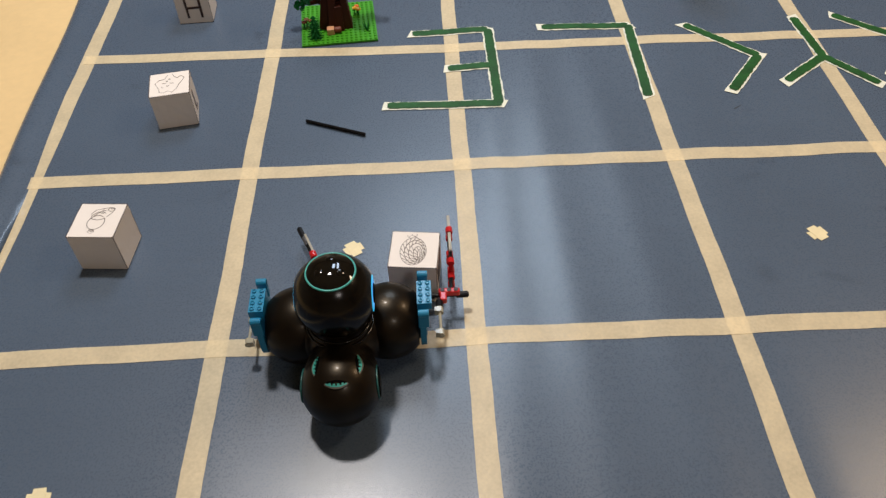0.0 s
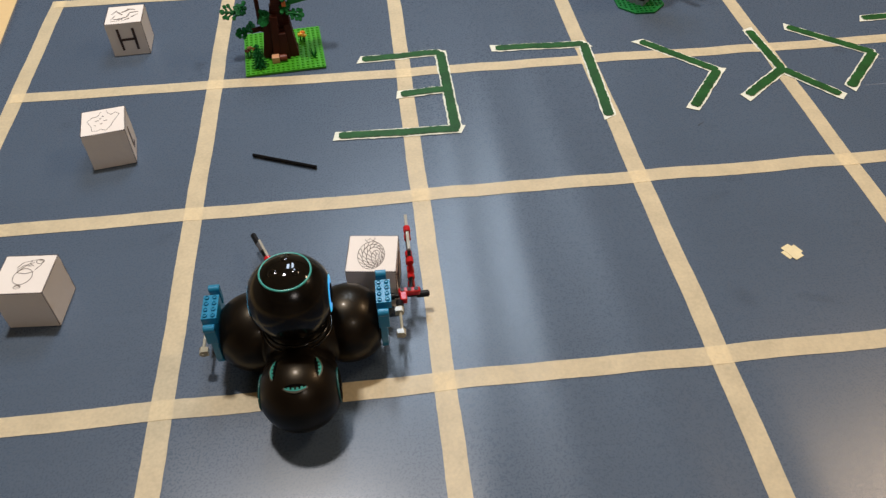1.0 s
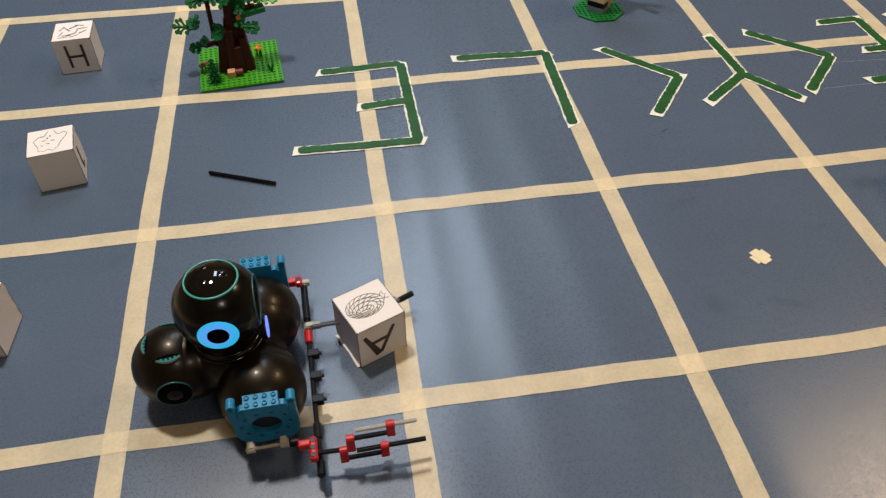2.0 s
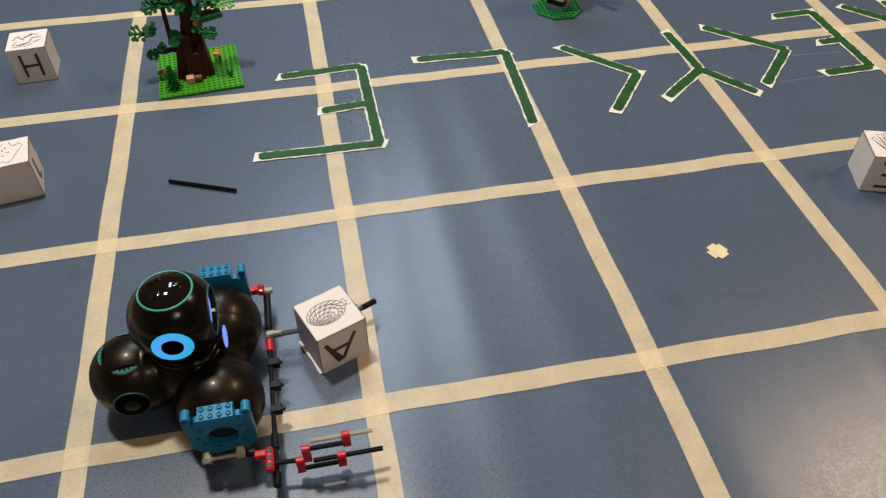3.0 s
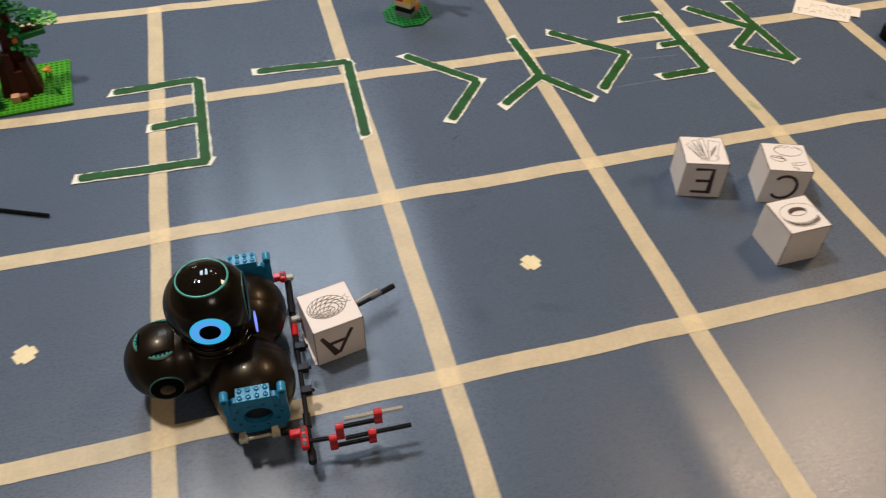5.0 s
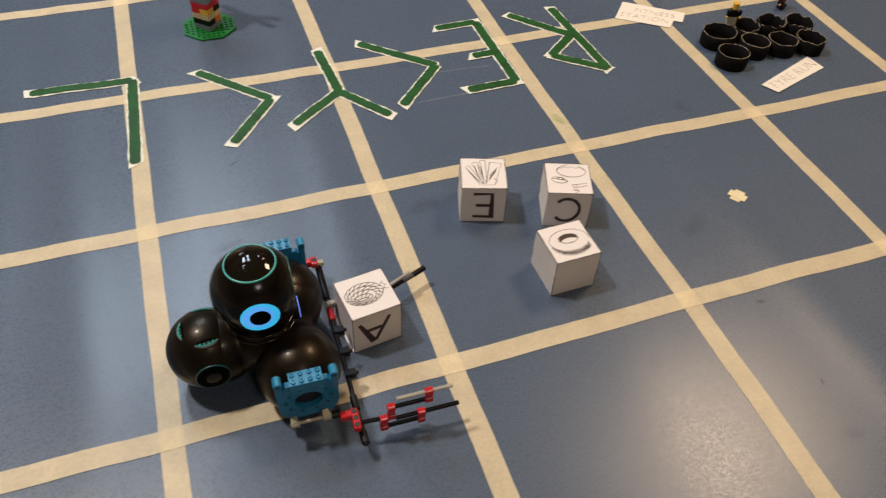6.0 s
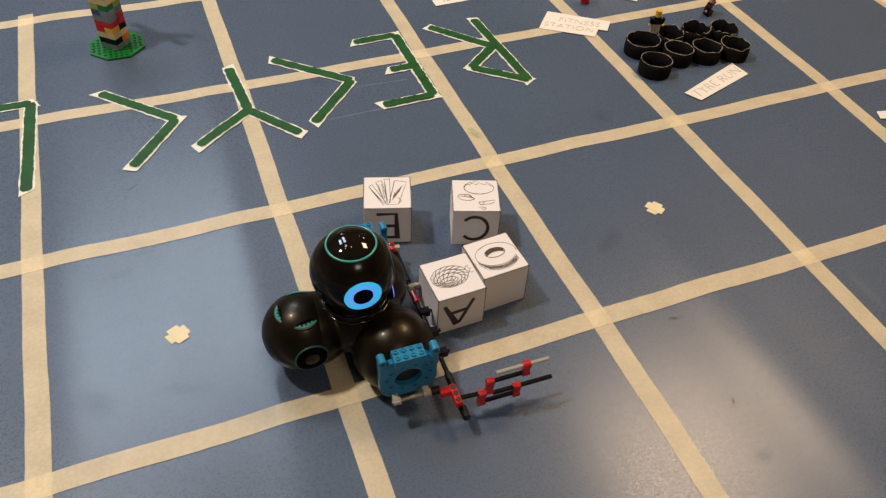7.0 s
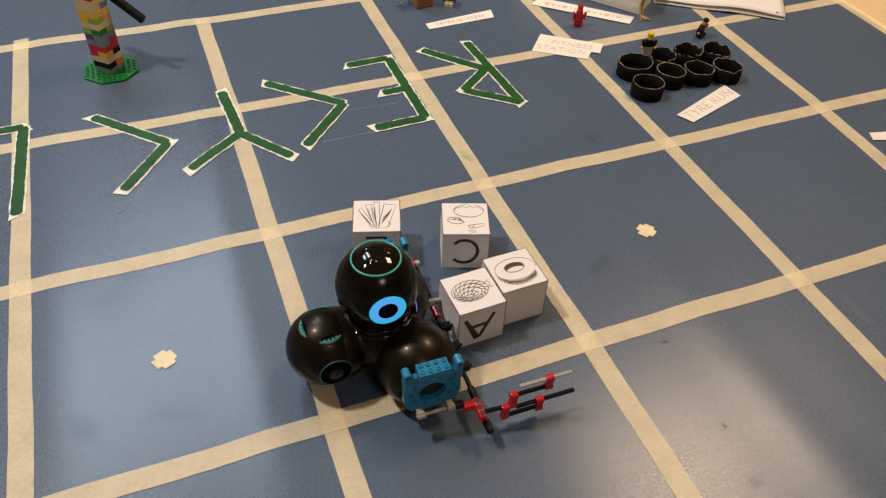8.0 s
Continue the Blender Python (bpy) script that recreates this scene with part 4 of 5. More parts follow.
        soft(part(nm, bm, mt, bar), 0.0006)
    for x in (-0.002, 0.027, 0.056):
        bm = bmesh.new()
        add_box(bm, 0.0085, 0.0115, 0.0080, Matrix.Translation((x, 0.0510, 0.0240)))
        add_rod(bm, (x, 0.055, 0.024), (x, 0.0595, 0.024), 0.0022, 10)
        soft(part("bar_clip", bm, BLACK, bar, "black clip block"), 0.001)
    for x in (-0.104, -0.040):
        bm = bmesh.new()
        add_rod(bm, (x - 0.004, 0.0475, 0.0235), (x + 0.004, 0.0475, 0.0235), 0.0043, 12)
        add_box(bm, 0.006, 0.009, 0.006, Matrix.Translation((x, 0.0500, 0.026)))
        soft(part("tan_clip", bm, TAN, bar), 0.0008)

    # finger in steps of rods and red links, beside the wheel with the camera
    def rod_part(parent, a, b, mt, name="finger_rod", r=0.0023):
        bm = bmesh.new()
        m, d = between(a, b)
        for t in (0, 90):
            add_box(bm, r * 2, r * 0.85, d, m @ pose(0, 0, 0, 0, 0, t + 45))
        return soft(part(name, bm, mt, parent), 0.0003, 1)

    def link(parent, a, b):
        """A red two-hole link round two rods that run along y."""
        bm = bmesh.new()
        m, d = between(a, b)
        add_box(bm, 0.0052, 0.0078, d, m)
        for p in (a, b):
            add_cyl(bm, 0.0041, 0.0080, Matrix.Translation(p) @ pose(0, 0, 0, 90, 0, 0), 16)
        return soft(part("red_link", bm, RED, parent, "red plastic link"), 0.0006)

    X = 0.1210
    f1 = rod_part(ob, (X - 0.002, 0.046, 0.031), (X, 0.077, 0.031), BLACK, "finger")
    f1["label"] = "black rods stepped with red links"
    link(f1, (X, 0.0700, 0.0160), (X, 0.0700, 0.0300))
    link(f1, (X, 0.0775, 0.0330), (X, 0.0775, 0.0480))
    rod_part(f1, (X, 0.067, 0.0160), (X, 0.108, 0.0160), BLACK)
    rod_part(f1, (X, 0.074, 0.0480), (X, 0.117, 0.0480), BLACK)
    link(f1, (X, 0.1085, 0.0140), (X, 0.1085, 0.0262))
    rod_part(f1, (X, 0.082, 0.0262), (X, 0.1480, 0.0262), BLACK)
    link(f1, (X, 0.1155, 0.0480), (X, 0.1155, 0.0605))
    rod_part(f1, (X, 0.083, 0.0605), (X, 0.1400, 0.0605), CLEARISH, "pale_rod", 0.0020)

    # bent finger on the other side: out ahead, then leaning outward
    a, j, b = Vector((-0.040, 0.052, 0.0245)), Vector((-0.042, 0.112, 0.0235)), Vector((-0.066, 0.167, 0.0240))
    f2 = rod_part(ob, a, j, BLACK, "finger")
    f2["label"] = "bent rod finger in black, grey and red"

    def sleeve(name, p, q, r, mt, label="", parent=f2):
        bm = bmesh.new()
        m, d = between(p, q)
        add_cyl(bm, r, d, m, 12)
        return soft(part(name, bm, mt, parent, label), 0.0005)

    up = Vector((0.004, 0, 0.0035))
    rod_part(f2, a + up, a.lerp(j, 0.52) + up, DARK_GREY, "grey_rod", 0.0023)
    sleeve("tan_sleeve", a, a.lerp(j, 0.16), 0.0042, TAN, "tan sleeve on the rod")
    sleeve("navy_sleeve", a.lerp(j, 0.48), a.lerp(j, 0.80), 0.0034, NAVY, "dark blue sleeve on the rod")
    bm = bmesh.new()
    m, d = between(j + Vector((0, -0.003, 0.002)), j + Vector((-0.003, 0.006, 0.002)))
    add_box(bm, 0.0078, 0.0130, d, m @ Matrix.Translation((0, 0.001, 0)))
    add_cyl(bm, 0.0043, d + 0.001, m @ Matrix.Translation((0, 0.0060, 0)), 14)
    soft(part("red_link", bm, RED, f2, "red plastic link"), 0.0012)
    rod_part(f2, j, j.lerp(b, 0.72), BLACK)
    lift = Vector((0.001, 0, 0.0085))
    rod_part(f2, j.lerp(b, 0.02) + lift, j.lerp(b, 0.62) + lift * 1.25, CLEARISH, "pale_rod", 0.0016)
    sleeve("grey_sleeve", j.lerp(b, 0.46), j.lerp(b, 0.74), 0.0031, DARK_GREY, "grey sleeve on the rod")
    sleeve("tip_sleeve", j.lerp(b, 0.70), b, 0.0034, BLACK)
    return ob


robot = toy_robot()


# ---- loose rod on the mat ----
bm = bmesh.new()
for t in (0, 90):
    m, d = between((-0.2279, 0.4104, 0.0034), (-0.1384, 0.3721, 0.0034))
    add_box(bm, 0.0046, 0.0020, d, m @ pose(0, 0, 0, 0, 0, t + 45))
tagged(part("axle_rod", bm, BLACK), "loose black plastic axle rod lying on the mat", "rod")


# ---- brick tree ----
def stud_grid(bm, nx, ny, z, keep=lambda i, j: True):
    for i in range(nx):
        for j in range(ny):
            if keep(i, j):
                add_cyl(bm, 0.0024, 0.0018, Matrix.Translation(((i - (nx - 1) / 2) * 0.008, (j - (ny - 1) / 2) * 0.008, z + 0.0009)), 8)


def leaf_piece(parent, m, rng, mt, big=1.0):
    """A flat leaf sprig: a spine with round-tipped lobes on both sides."""
    bm = bmesh.new()
    tip = Vector((0.020 * big, 0, 0))
    foot = Vector((-0.011 * big, 0, 0))
    add_rod(bm, m @ foot, m @ tip, 0.0024, 6)
    add_cyl(bm, 0.0040, 0.0034, m @ Matrix.Translation(tip), 8)
    add_cyl(bm, 0.0036, 0.0034, m @ Matrix.Translation(foot), 8)
    for at, r in ((-0.006, 0.011), (0.002, 0.0135), (0.011, 0.0105)):
        for e in (1, -1):
            base = Vector((at * big, 0, 0))
            ang = radians(58 + rng.uniform(-10, 10)) * e
            d = base + Vector((math.cos(ang), math.sin(ang), 0)) * r * big * rng.uniform(0.88, 1.1)
            add_rod(bm, m @ base, m @ d, 0.0017, 6)
            add_cyl(bm, 0.0031, 0.0032, m @ Matrix.Translation(d), 8)
    add_cyl(bm, 0.0038, 0.0030, m @ Matrix.Translation((0.002 * big, 0, 0)), 10)
    add_cyl(bm, 0.0018, 0.0050, m @ Matrix.Translation((0.002 * big, 0, 0.001)), 8)
    return part("leaf", bm, mt, parent)


def brick_tree():
    rng = random.Random(12)
    ob = thing("brick_tree", "toy brick tree with dark brown trunk on a green baseplate", "toy tree", pose(-0.193, 0.6827, 0.0014, 0, 0, 5.3))
    bm = bmesh.new()
    add_box(bm, 0.128, 0.128, 0.0032, Matrix.Translation((0, 0, 0.0016)))
    stud_grid(bm, 16, 16, 0.0032)
    part("baseplate", bm, GREEN, ob, "bright green studded baseplate")
    # trunk: stacked bricks with buttresses that taper upward
    for x, y, sx, sy, h in ((0.004, 0.006, 0.026, 0.020, 0.150), (-0.012, -0.010, 0.016, 0.016, 0.066), (0.004, -0.012, 0.0145, 0.016, 0.050), (0.017, -0.008, 0.015, 0.022, 0.050), (-0.014, 0.010, 0.016, 0.016, 0.080), (0.014, 0.014, 0.016, 0.016, 0.070), (-0.004, -0.004, 0.019, 0.015, 0.126), (0.012, -0.002, 0.016, 0.015, 0.100)):
        n = int(h / 0.0096)
        for k in range(n):
            sh = 1 - 0.32 * k / n
            bm = bmesh.new()
            add_box(bm, sx * sh - 0.0002, sy * sh - 0.0002, 0.0094, Matrix.Translation((x + (0.006 - x) * 0.45 * k / n, y, 0.0032 + 0.0096 * k + 0.0048)))
            soft(part("brick", bm, BROWN, ob), 0.0004, 1)
    for x, y, a, hh in ((-0.021, -0.012, 9, 0.062), (0.014, -0.016, -6, 0.056), (0.002, -0.021, 0, 0.044), (-0.008, -0.018, 3, 0.072)):
        bm = bmesh.new()
        vs = add_box(bm, 0.0150, 0.0150, hh, pose(x, y, 0.0032 + hh / 2, -5, a, 0))
        for v in vs:
            if v.co.z > hh * 0.6:
                v.co.x = x + (v.co.x - x) * 0.75
        soft(part("root_slope", bm, BROWN, ob), 0.0008, 1)
    # thin stem, arched root and branches
    for a, b, r in (((-0.030, 0.002, 0.056), (-0.029, 0.004, 0.136), 0.0036), ((-0.034, 0.000, 0.058), (-0.006, -0.004, 0.056), 0.0036), ((-0.046, -0.004, 0.046), (-0.030, -0.006, 0.050), 0.0042), ((-0.030, -0.006, 0.050), (-0.016, -0.008, 0.042), 0.0042), ((-0.016, -0.008, 0.042), (-0.014, -0.010, 0.028), 0.0042), ((0.010, 0.004, 0.096), (0.040, 0.006, 0.098), 0.0036), ((0.008, -0.008, 0.074), (0.022, -0.014, 0.077), 0.0032)):
        bm = bmesh.new()
        add_rod(bm, a, b, r, 8)
        part("branch", bm, BROWN, ob)
    for x, y, z, tilt, spin, k, mt in ((-0.066, -0.003, 0.080, 42, 170, 1.25, LEAF), (-0.056, -0.004, 0.046, 38, 195, 0.8, LEAF), (-0.022, -0.016, 0.072, 48, 250, 0.68, LEAF), (0.024, -0.020, 0.077, 42, -15, 1.0, LEAF), (0.014, -0.012, 0.104, 40, 60, 0.8, LEAF), (0.056, 0.006, 0.106, 25, 15, 1.2, GREEN), (0.036, 0.010, 0.108, 30, 140, 1.0, LEAF), (-0.022, -0.010, 0.126, 40, 110, 1.3, LEAF), (-0.040, -0.004, 0.122, 40, 190, 1.1, LEAF), (-0.006, -0.014, 0.118, 45, 60, 0.9, LEAF), (0.022, -0.006, 0.134, 30, 0, 1.3, LEAF), (-0.030, 0.004, 0.144, 20, 160, 1.3, LEAF), (0.0, 0.0, 0.152, 10, 30, 1.6, LEAF)):
        leaf_piece(ob, pose(x, y, z, tilt, 0, 0) @ pose(0, 0, 0, 0, 0, spin), rng, mt, k * 0.74)
        leaf_piece(ob, pose(x + 0.013 * math.cos(radians(spin + 200)), y + 0.006, z + 0.006, tilt - 14, 8, 0) @ pose(0, 0, 0, 0, 0, spin + 75), rng, mt, k * 0.56)
    bm = bmesh.new()
    add_box(bm, 0.036, 0.018, 0.0085, pose(0.036, 0.006, 0.090, 0, -6, 8))
    soft(part("leaf_plate", bm, DEEP_GREEN, ob, "dark green plate"), 0.0008, 1)
    bm = bmesh.new()
    add_box(bm, 0.0060, 0.0078, 0.0075, Matrix.Translation((0.012, -0.010, 0.090)))
    soft(part("small_brick", bm, ORANGE, ob, "small orange-brown brick"), 0.0005, 1)
    # tan brick at the foot
    bm = bmesh.new()
    add_box(bm, 0.0120, 0.0120, 0.0110, Matrix.Translation((-0.014, -0.034, 0.0090)))
    soft(part("foot_brick", bm, PEACH, ob, "light tan brick at the trunk's foot"), 0.001, 2)
    bm = bmesh.new()
    add_cyl(bm, 0.0055, 0.012, Matrix.Translation((-0.002, -0.033, 0.0090)) @ pose(0, 0, 0, 0, 90, 0), 14)
    soft(part("foot_brick", bm, BROWN_RED, ob, "round red-brown brick at the trunk's foot"), 0.001, 1)
    # small spruce
    bm = bmesh.new()
    for k in range(6):
        add_cyl(bm, 0.0090 - 0.0013 * k, 0.007, Matrix.Translation((-0.040, -0.044, 0.007 + 0.0066 * k)), 9, 0.0035 - 0.0004 * k)
        for j in range(8):
            a = 0.785 * j + 0.39 * k
            reach = 0.0140 - 0.0019 * k
            hub = Vector((-0.040, -0.044, 0.0105 + 0.0066 * k))
            tip = hub + Vector((math.cos(a) * reach, math.sin(a) * reach, -0.0035))
            m, d = between(hub, tip)
            add_cyl(bm, 0.0026 - 0.0002 * k, d, m, 6, 0.0008)
    part("small_spruce", bm, LEAF, ob, "small dark green conical tree")
    # tufts of grass
    for x, y in ((0.048, -0.034), (0.016, -0.010)):
        bm = bmesh.new()
        for a in range(5):
            m = pose(x, y, 0.0035, rng.uniform(-25, 25), rng.uniform(-25, 25), 72 * a)
            add_cyl(bm, 0.0018, 0.018, m @ Matrix.Translation((0, 0, 0.009)), 5, 0.0004)
        part("grass_tuft", bm, DEEP_GREEN, ob)
    # flowers
    for x, y, mt in ((-0.054, -0.004, PEACH), (-0.046, -0.010, ORANGE), (-0.058, -0.012, BROWN_RED), (0.030, 0.020, YELLOW), (0.036, 0.016, YELLOW), (0.034, 0.026, ORANGE)):
        bm = bmesh.new()
        add_rod(bm, (x, y, 0.003), (x, y, 0.015), 0.0012, 6)
        part("flower_stem", bm, DEEP_GREEN, ob)
        bm = bmesh.new()
        for a in range(5):
            add_ball(bm, 0.0021, Matrix.Translation((x + 0.0028 * math.cos(a * 1.257), y + 0.0028 * math.sin(a * 1.257), 0.0165)), 8, 6)
        add_ball(bm, 0.0019, Matrix.Translation((x, y, 0.0175)), 8, 6)
        part("flower", bm, mt, ob)
    return ob


brick_tree()


# ---- brick windmill ----
def brick_windmill():
    ob = thing("brick_windmill", "tower of mixed coloured bricks on a green octagonal plate", "toy tower", pose(0.4348, 0.7659, 0.0014, 0, 0, 0))
    bm = bmesh.new()
    add_cyl(bm, 0.0452, 0.0034, Matrix.Translation((0, 0, 0.0017)) @ pose(0, 0, 0, 0, 0, 22.5), 8)
    stud_grid(bm, 10, 10, 0.0034, lambda i, j: abs(i - 4.5) + abs(j - 4.5) < 6.6 and max(abs(i - 4.5), abs(j - 4.5)) < 4.6)
    part("octagon_plate", bm, DEEP_GREEN, ob, "dark green octagonal studded plate")
    turn = pose(0, 0, 0, 0, 0, 47)
    rows = [
        (GREY, GREY, CREAM, GREY), (BLACK, ORANGE, CREAM, BLACK), (CREAM, CREAM, BLACK, CREAM), (YELLOW, BLACK, YELLOW, RED), (RED, RED, NAVY, RED),
        (GREY, RED, GREY, GREY), (GREY, GREY, RED, NAVY), (DEEP_GREEN, LIME, GREY, LIME), (CREAM, CREAM, LIME, CREAM), (LIME, PEACH, LIME, YELLOW),
        (YELLOW, YELLOW, NAVY, YELLOW), (CREAM, GREY, CREAM, CREAM), (CREAM, CREAM, YELLOW, CREAM), (RED, RED, RED, GREY), (CREAM, CREAM, CREAM, CREAM)]
    for k, mats in enumerate(rows):
        z = 0.0034 + 0.0096 * k + 0.0048
        # four bricks round a square, each half a side
        for q, mt in enumerate(mats):
            bm = bmesh.new()
            m2 = turn @ Matrix.Translation(((-0.008, 0.008, 0.008, -0.008)[q], (-0.008, -0.008, 0.008, 0.008)[q], z))
            add_box(bm, 0.0158, 0.0158, 0.0094, m2)
            soft(part("brick", bm, mt, ob), 0.0003, 1)
    top = 0.0034 + 0.0096 * len(rows)
    bm = bmesh.new()
    add_cyl(bm, 0.006, 0.012, turn @ Matrix.Translation((0.021, -0.004, top - 0.022)) @ pose(0, 0, 0, 0, 90, 0), 14)
    hub = part("hub", bm, BLACK, ob)
    for a in (-61, 29, 119, 209):
        bm = bmesh.new()
        m = turn @ Matrix.Translation((0.028, -0.004, top - 0.022)) @ pose(0, 0, 0, a, 0, 0)
        add_box(bm, 0.0100, 0.070, 0.0125, m @ Matrix.Translation((0, 0.038, 0)))
        blade = part("blade", bm, BLACK, ob, "long black beam blade")
        soft(blade, 0.002, 2)
    return ob


brick_windmill()


# ---- tyre run: card tubes painted black ----
def card_tube(x, y, r, h, rng, ragged):
    ob = thing("card_tube", "short black-painted cardboard ring with pale torn rim", "cardboard ring", pose(x, y, 0.0006, 0, 0, rng.uniform(0, 360)), "row of cardboard rings")
    bm = bmesh.new()
    n = 32
    rings = []
    for rr, z in ((r, 0), (r * 1.02, h * 0.5), (r, 1), (r - 0.0016, 1), (r - 0.0016, 0)):
        ring = []
        for i in range(n):
            a = 2 * math.pi * i / n
            zz = (h + ragged * (noise.noise(Vector((x * 50 + math.cos(a) * 3, y * 50 + math.sin(a) * 3, 0.3))))) if z == 1 else z
            k = rr * (1 + 0.05 * math.sin(2 * a + x * 40))
            ring.append(bm.verts.new((k * math.cos(a), k * math.sin(a), zz)))
        rings.append(ring)
    for q in range(4):
        for i in range(n):
            j = (i + 1) % n
            bm.faces.new((rings[q][i], rings[q][j], rings[q + 1][j], rings[q + 1][i]))
    part("tube_wall", bm, TUBE, ob, smooth=True)
    # black disc added across the bottom for the shade inside the ring
    bm = bmesh.new()
    add_cyl(bm, r * 0.92, 0.0012, Matrix.Translation((0, 0, 0.0006)), 24)
    part("tube_inner_shade", bm, TUBE, ob, "black disc added for the shaded inside")
    bm = bmesh.new()
    pts = []
    for i in range(n):
        a = 2 * math.pi * i / n
        zz = h + ragged * noise.noise(Vector((x * 50 + math.cos(a) * 3, y * 50 + math.sin(a) * 3, 0.3)))
        k = (r - 0.0008) * (1 + 0.05 * math.sin(2 * a + x * 40))
        pts.append((Vector((k * math.cos(a), k * math.sin(a), zz + 0.0001))))
    for i in range(n):
        if rng.random() < (1.0 if ragged < 0.0035 else 0.7):
            add_rod(bm, pts[i], pts[(i + 1) % n], rng.uniform(0.0002, 0.0007), 5)
    part("torn_rim", bm, TUBE_EDGE, ob, "pale torn card rim")
    return ob


trng = random.Random(8)
for x, y, rg in ((1.2372, 0.4262, 0.0015), (1.2507, 0.4878, 0.0025), (1.3062, 0.4926, 0.004), (1.2923, 0.4452, 0.001), (1.3578, 0.4919, 0.006), (1.3414, 0.4367, 0.003), (1.4059, 0.4789, 0.0055), (1.3921, 0.4286, 0.0032)):
    card_tube(x, y, 0.0246 if rg == 0.0015 else 0.0236 if rg != 0.0025 else 0.0278, 0.0246, trng, rg)


# ---- paper signs ----
def paper_sign(label, corners, words, turn, size, lines=None):
    c = [Vector(p) for p in corners]
    mid = sum(c, Vector((0, 0))) / len(c)
    ob = thing("paper_sign", label, "paper sign", pose(mid.x, mid.y, 0.0016), "paper signs on the mat")
    bm = bmesh.new()
    vs = [bm.verts.new((p.x - mid.x, p.y - mid.y, 0.0006)) for p in c]
    f = bm.faces.new(vs)
    bm.normal_update()
    if f.normal.z < 0:
        f.normal_flip()
    sheet = part("sheet", bm, CARD, ob)
    mod = sheet.modifiers.new("thickness", "SOLIDIFY")
    mod.thickness = 0.0005
    for i, w in enumerate(words):
        off = (len(words) - 1) / 2 - i
        text_part("lettering", w, size, RED_PEN, ob, pose(0, 0, 0.0009, 0, 0, turn) @ Matrix.Translation((-0.008 - 0.016 * i if len(words) > 1 else 0, off * size * 1.05, 0)), 0.0003, 0.1)
    if lines:
        for u0, u1, v in lines:
            bm = bmesh.new()
            n = 13
            for k in range(n):
                a = u0 + (u1 - u0) * (k + 0.5) / n
                wr = 0.55 + 0.3 * math.sin(k * 2.7 + u1 * 90)
                add_box(bm, (u1 - u0) / n * wr, size * (0.40 + 0.14 * math.cos(k * 1.9)), 0.0003, pose(0, 0, 0.0009, 0, 0, turn) @ Matrix.Translation((a, v + size * 0.05 * math.sin(k * 3.1), 0)))
            part("writing_bar", bm, FAINT_PEN, ob)
    return ob


paper_sign("white paper sign reading tyre run beside the card rings", [(1.2518, 0.3588), (1.2659, 0.3331), (1.3842, 0.3723), (1.3781, 0.4079)], ["TYRE RUN"], 20, 0.026)
paper_sign("white notched paper sign reading fitness station", [(1.1188, 0.6083), (1.1986, 0.5527), (1.2166, 0.5723), (1.2296, 0.5634), (1.2506, 0.5899), (1.1597, 0.6564)], ["FITNESS", "STATION"], -34, 0.0210)
paper_sign("narrow curled paper sign with faint writing", [(0.9755, 0.7335), (1.105, 0.7395), (1.111, 0.768), (0.9756, 0.7542)], [], 3, 0.018, [(-0.05, 0.05, 0.0)])
paper_sign("long paper strip sign with faint writing", [(1.1937, 0.7645), (1.3354, 0.6397), (1.3574, 0.6603), (1.2196, 0.787)], [], -41, 0.018, [(-0.075, 0.075, 0.0)])
paper_sign("small scrap of white paper", [(1.5049, 0.2037), (1.5352, 0.1937), (1.5452, 0.2135), (1.5128, 0.2205)], [], 0, 0.01)


# ---- small plain toy figures ----
def toy_figure(label, x, y, turn, mats, lean=0.0, z=0.0012, sit=False):
    """A blocky plain figure in one mesh."""
    bm = bmesh.new()
    def mark(vs, i):
        fs = {f for v in vs for f in v.link_faces}
        for f in fs:
            f.material_index = i
    for s in (1, -1):
        if sit:
            mark(add_box(bm, 0.0074, 0.0125, 0.0078, Matrix.Translation((0.0039 * s, -0.0045, 0.0085))), 0)
        else:
            mark(add_box(bm, 0.0074, 0.0078, 0.0125, Matrix.Translation((0.0039 * s, 0, 0.00625))), 0)
        mark(add_box(bm, 0.0042, 0.0060, 0.0125, pose(0.0098 * s, -0.001, 0.0205, 12, 10 * s, 0)), 1)
        mark(add_ball(bm, 0.0024, Matrix.Translation((0.0112 * s, -0.0035, 0.0145)), 8, 6), 2)
    mark(add_box(bm, 0.0155, 0.0078, 0.0030, Matrix.Translation((0, 0, 0.0135))), 0)
    vs = add_box(bm, 0.0155, 0.0078, 0.0130, Matrix.Translation((0, 0, 0.0213)))
    for v in vs:
        if v.co.z > 0.02:
            v.co.x *= 0.76
    mark(vs, 1)
    mark(add_cyl(bm, 0.0050, 0.0086, Matrix.Translation((0, 0, 0.0325)), 14), 2)
    mark(add_cyl(bm, 0.0054, 0.0040, Matrix.Translation((0, 0, 0.0375)), 14), 3)
    ob = part("toy_figure", bm, mats[0])
    for m in mats[1:]:
        ob.data.materials.append(m)
    if sit:
        for v in ob.data.vertices:
            v.co.z -= 0.0045
    ob.matrix_basis = pose(x, y, z, lean, 0, turn)
    soft(ob, 0.0008, 2)
    return tagged(ob, label, "toy figure", "small toy figures")


toy_figure("small plain red plastic toy figure on the mat", 1.2405, 0.6658, -20, (RED, RED, RED, RED))
toy_figure("small toy figure in dark jacket standing by card rings", 1.2807, 0.504, -20, (TAN, BLACK, YELLOW, YELLOW), z=0.0242)
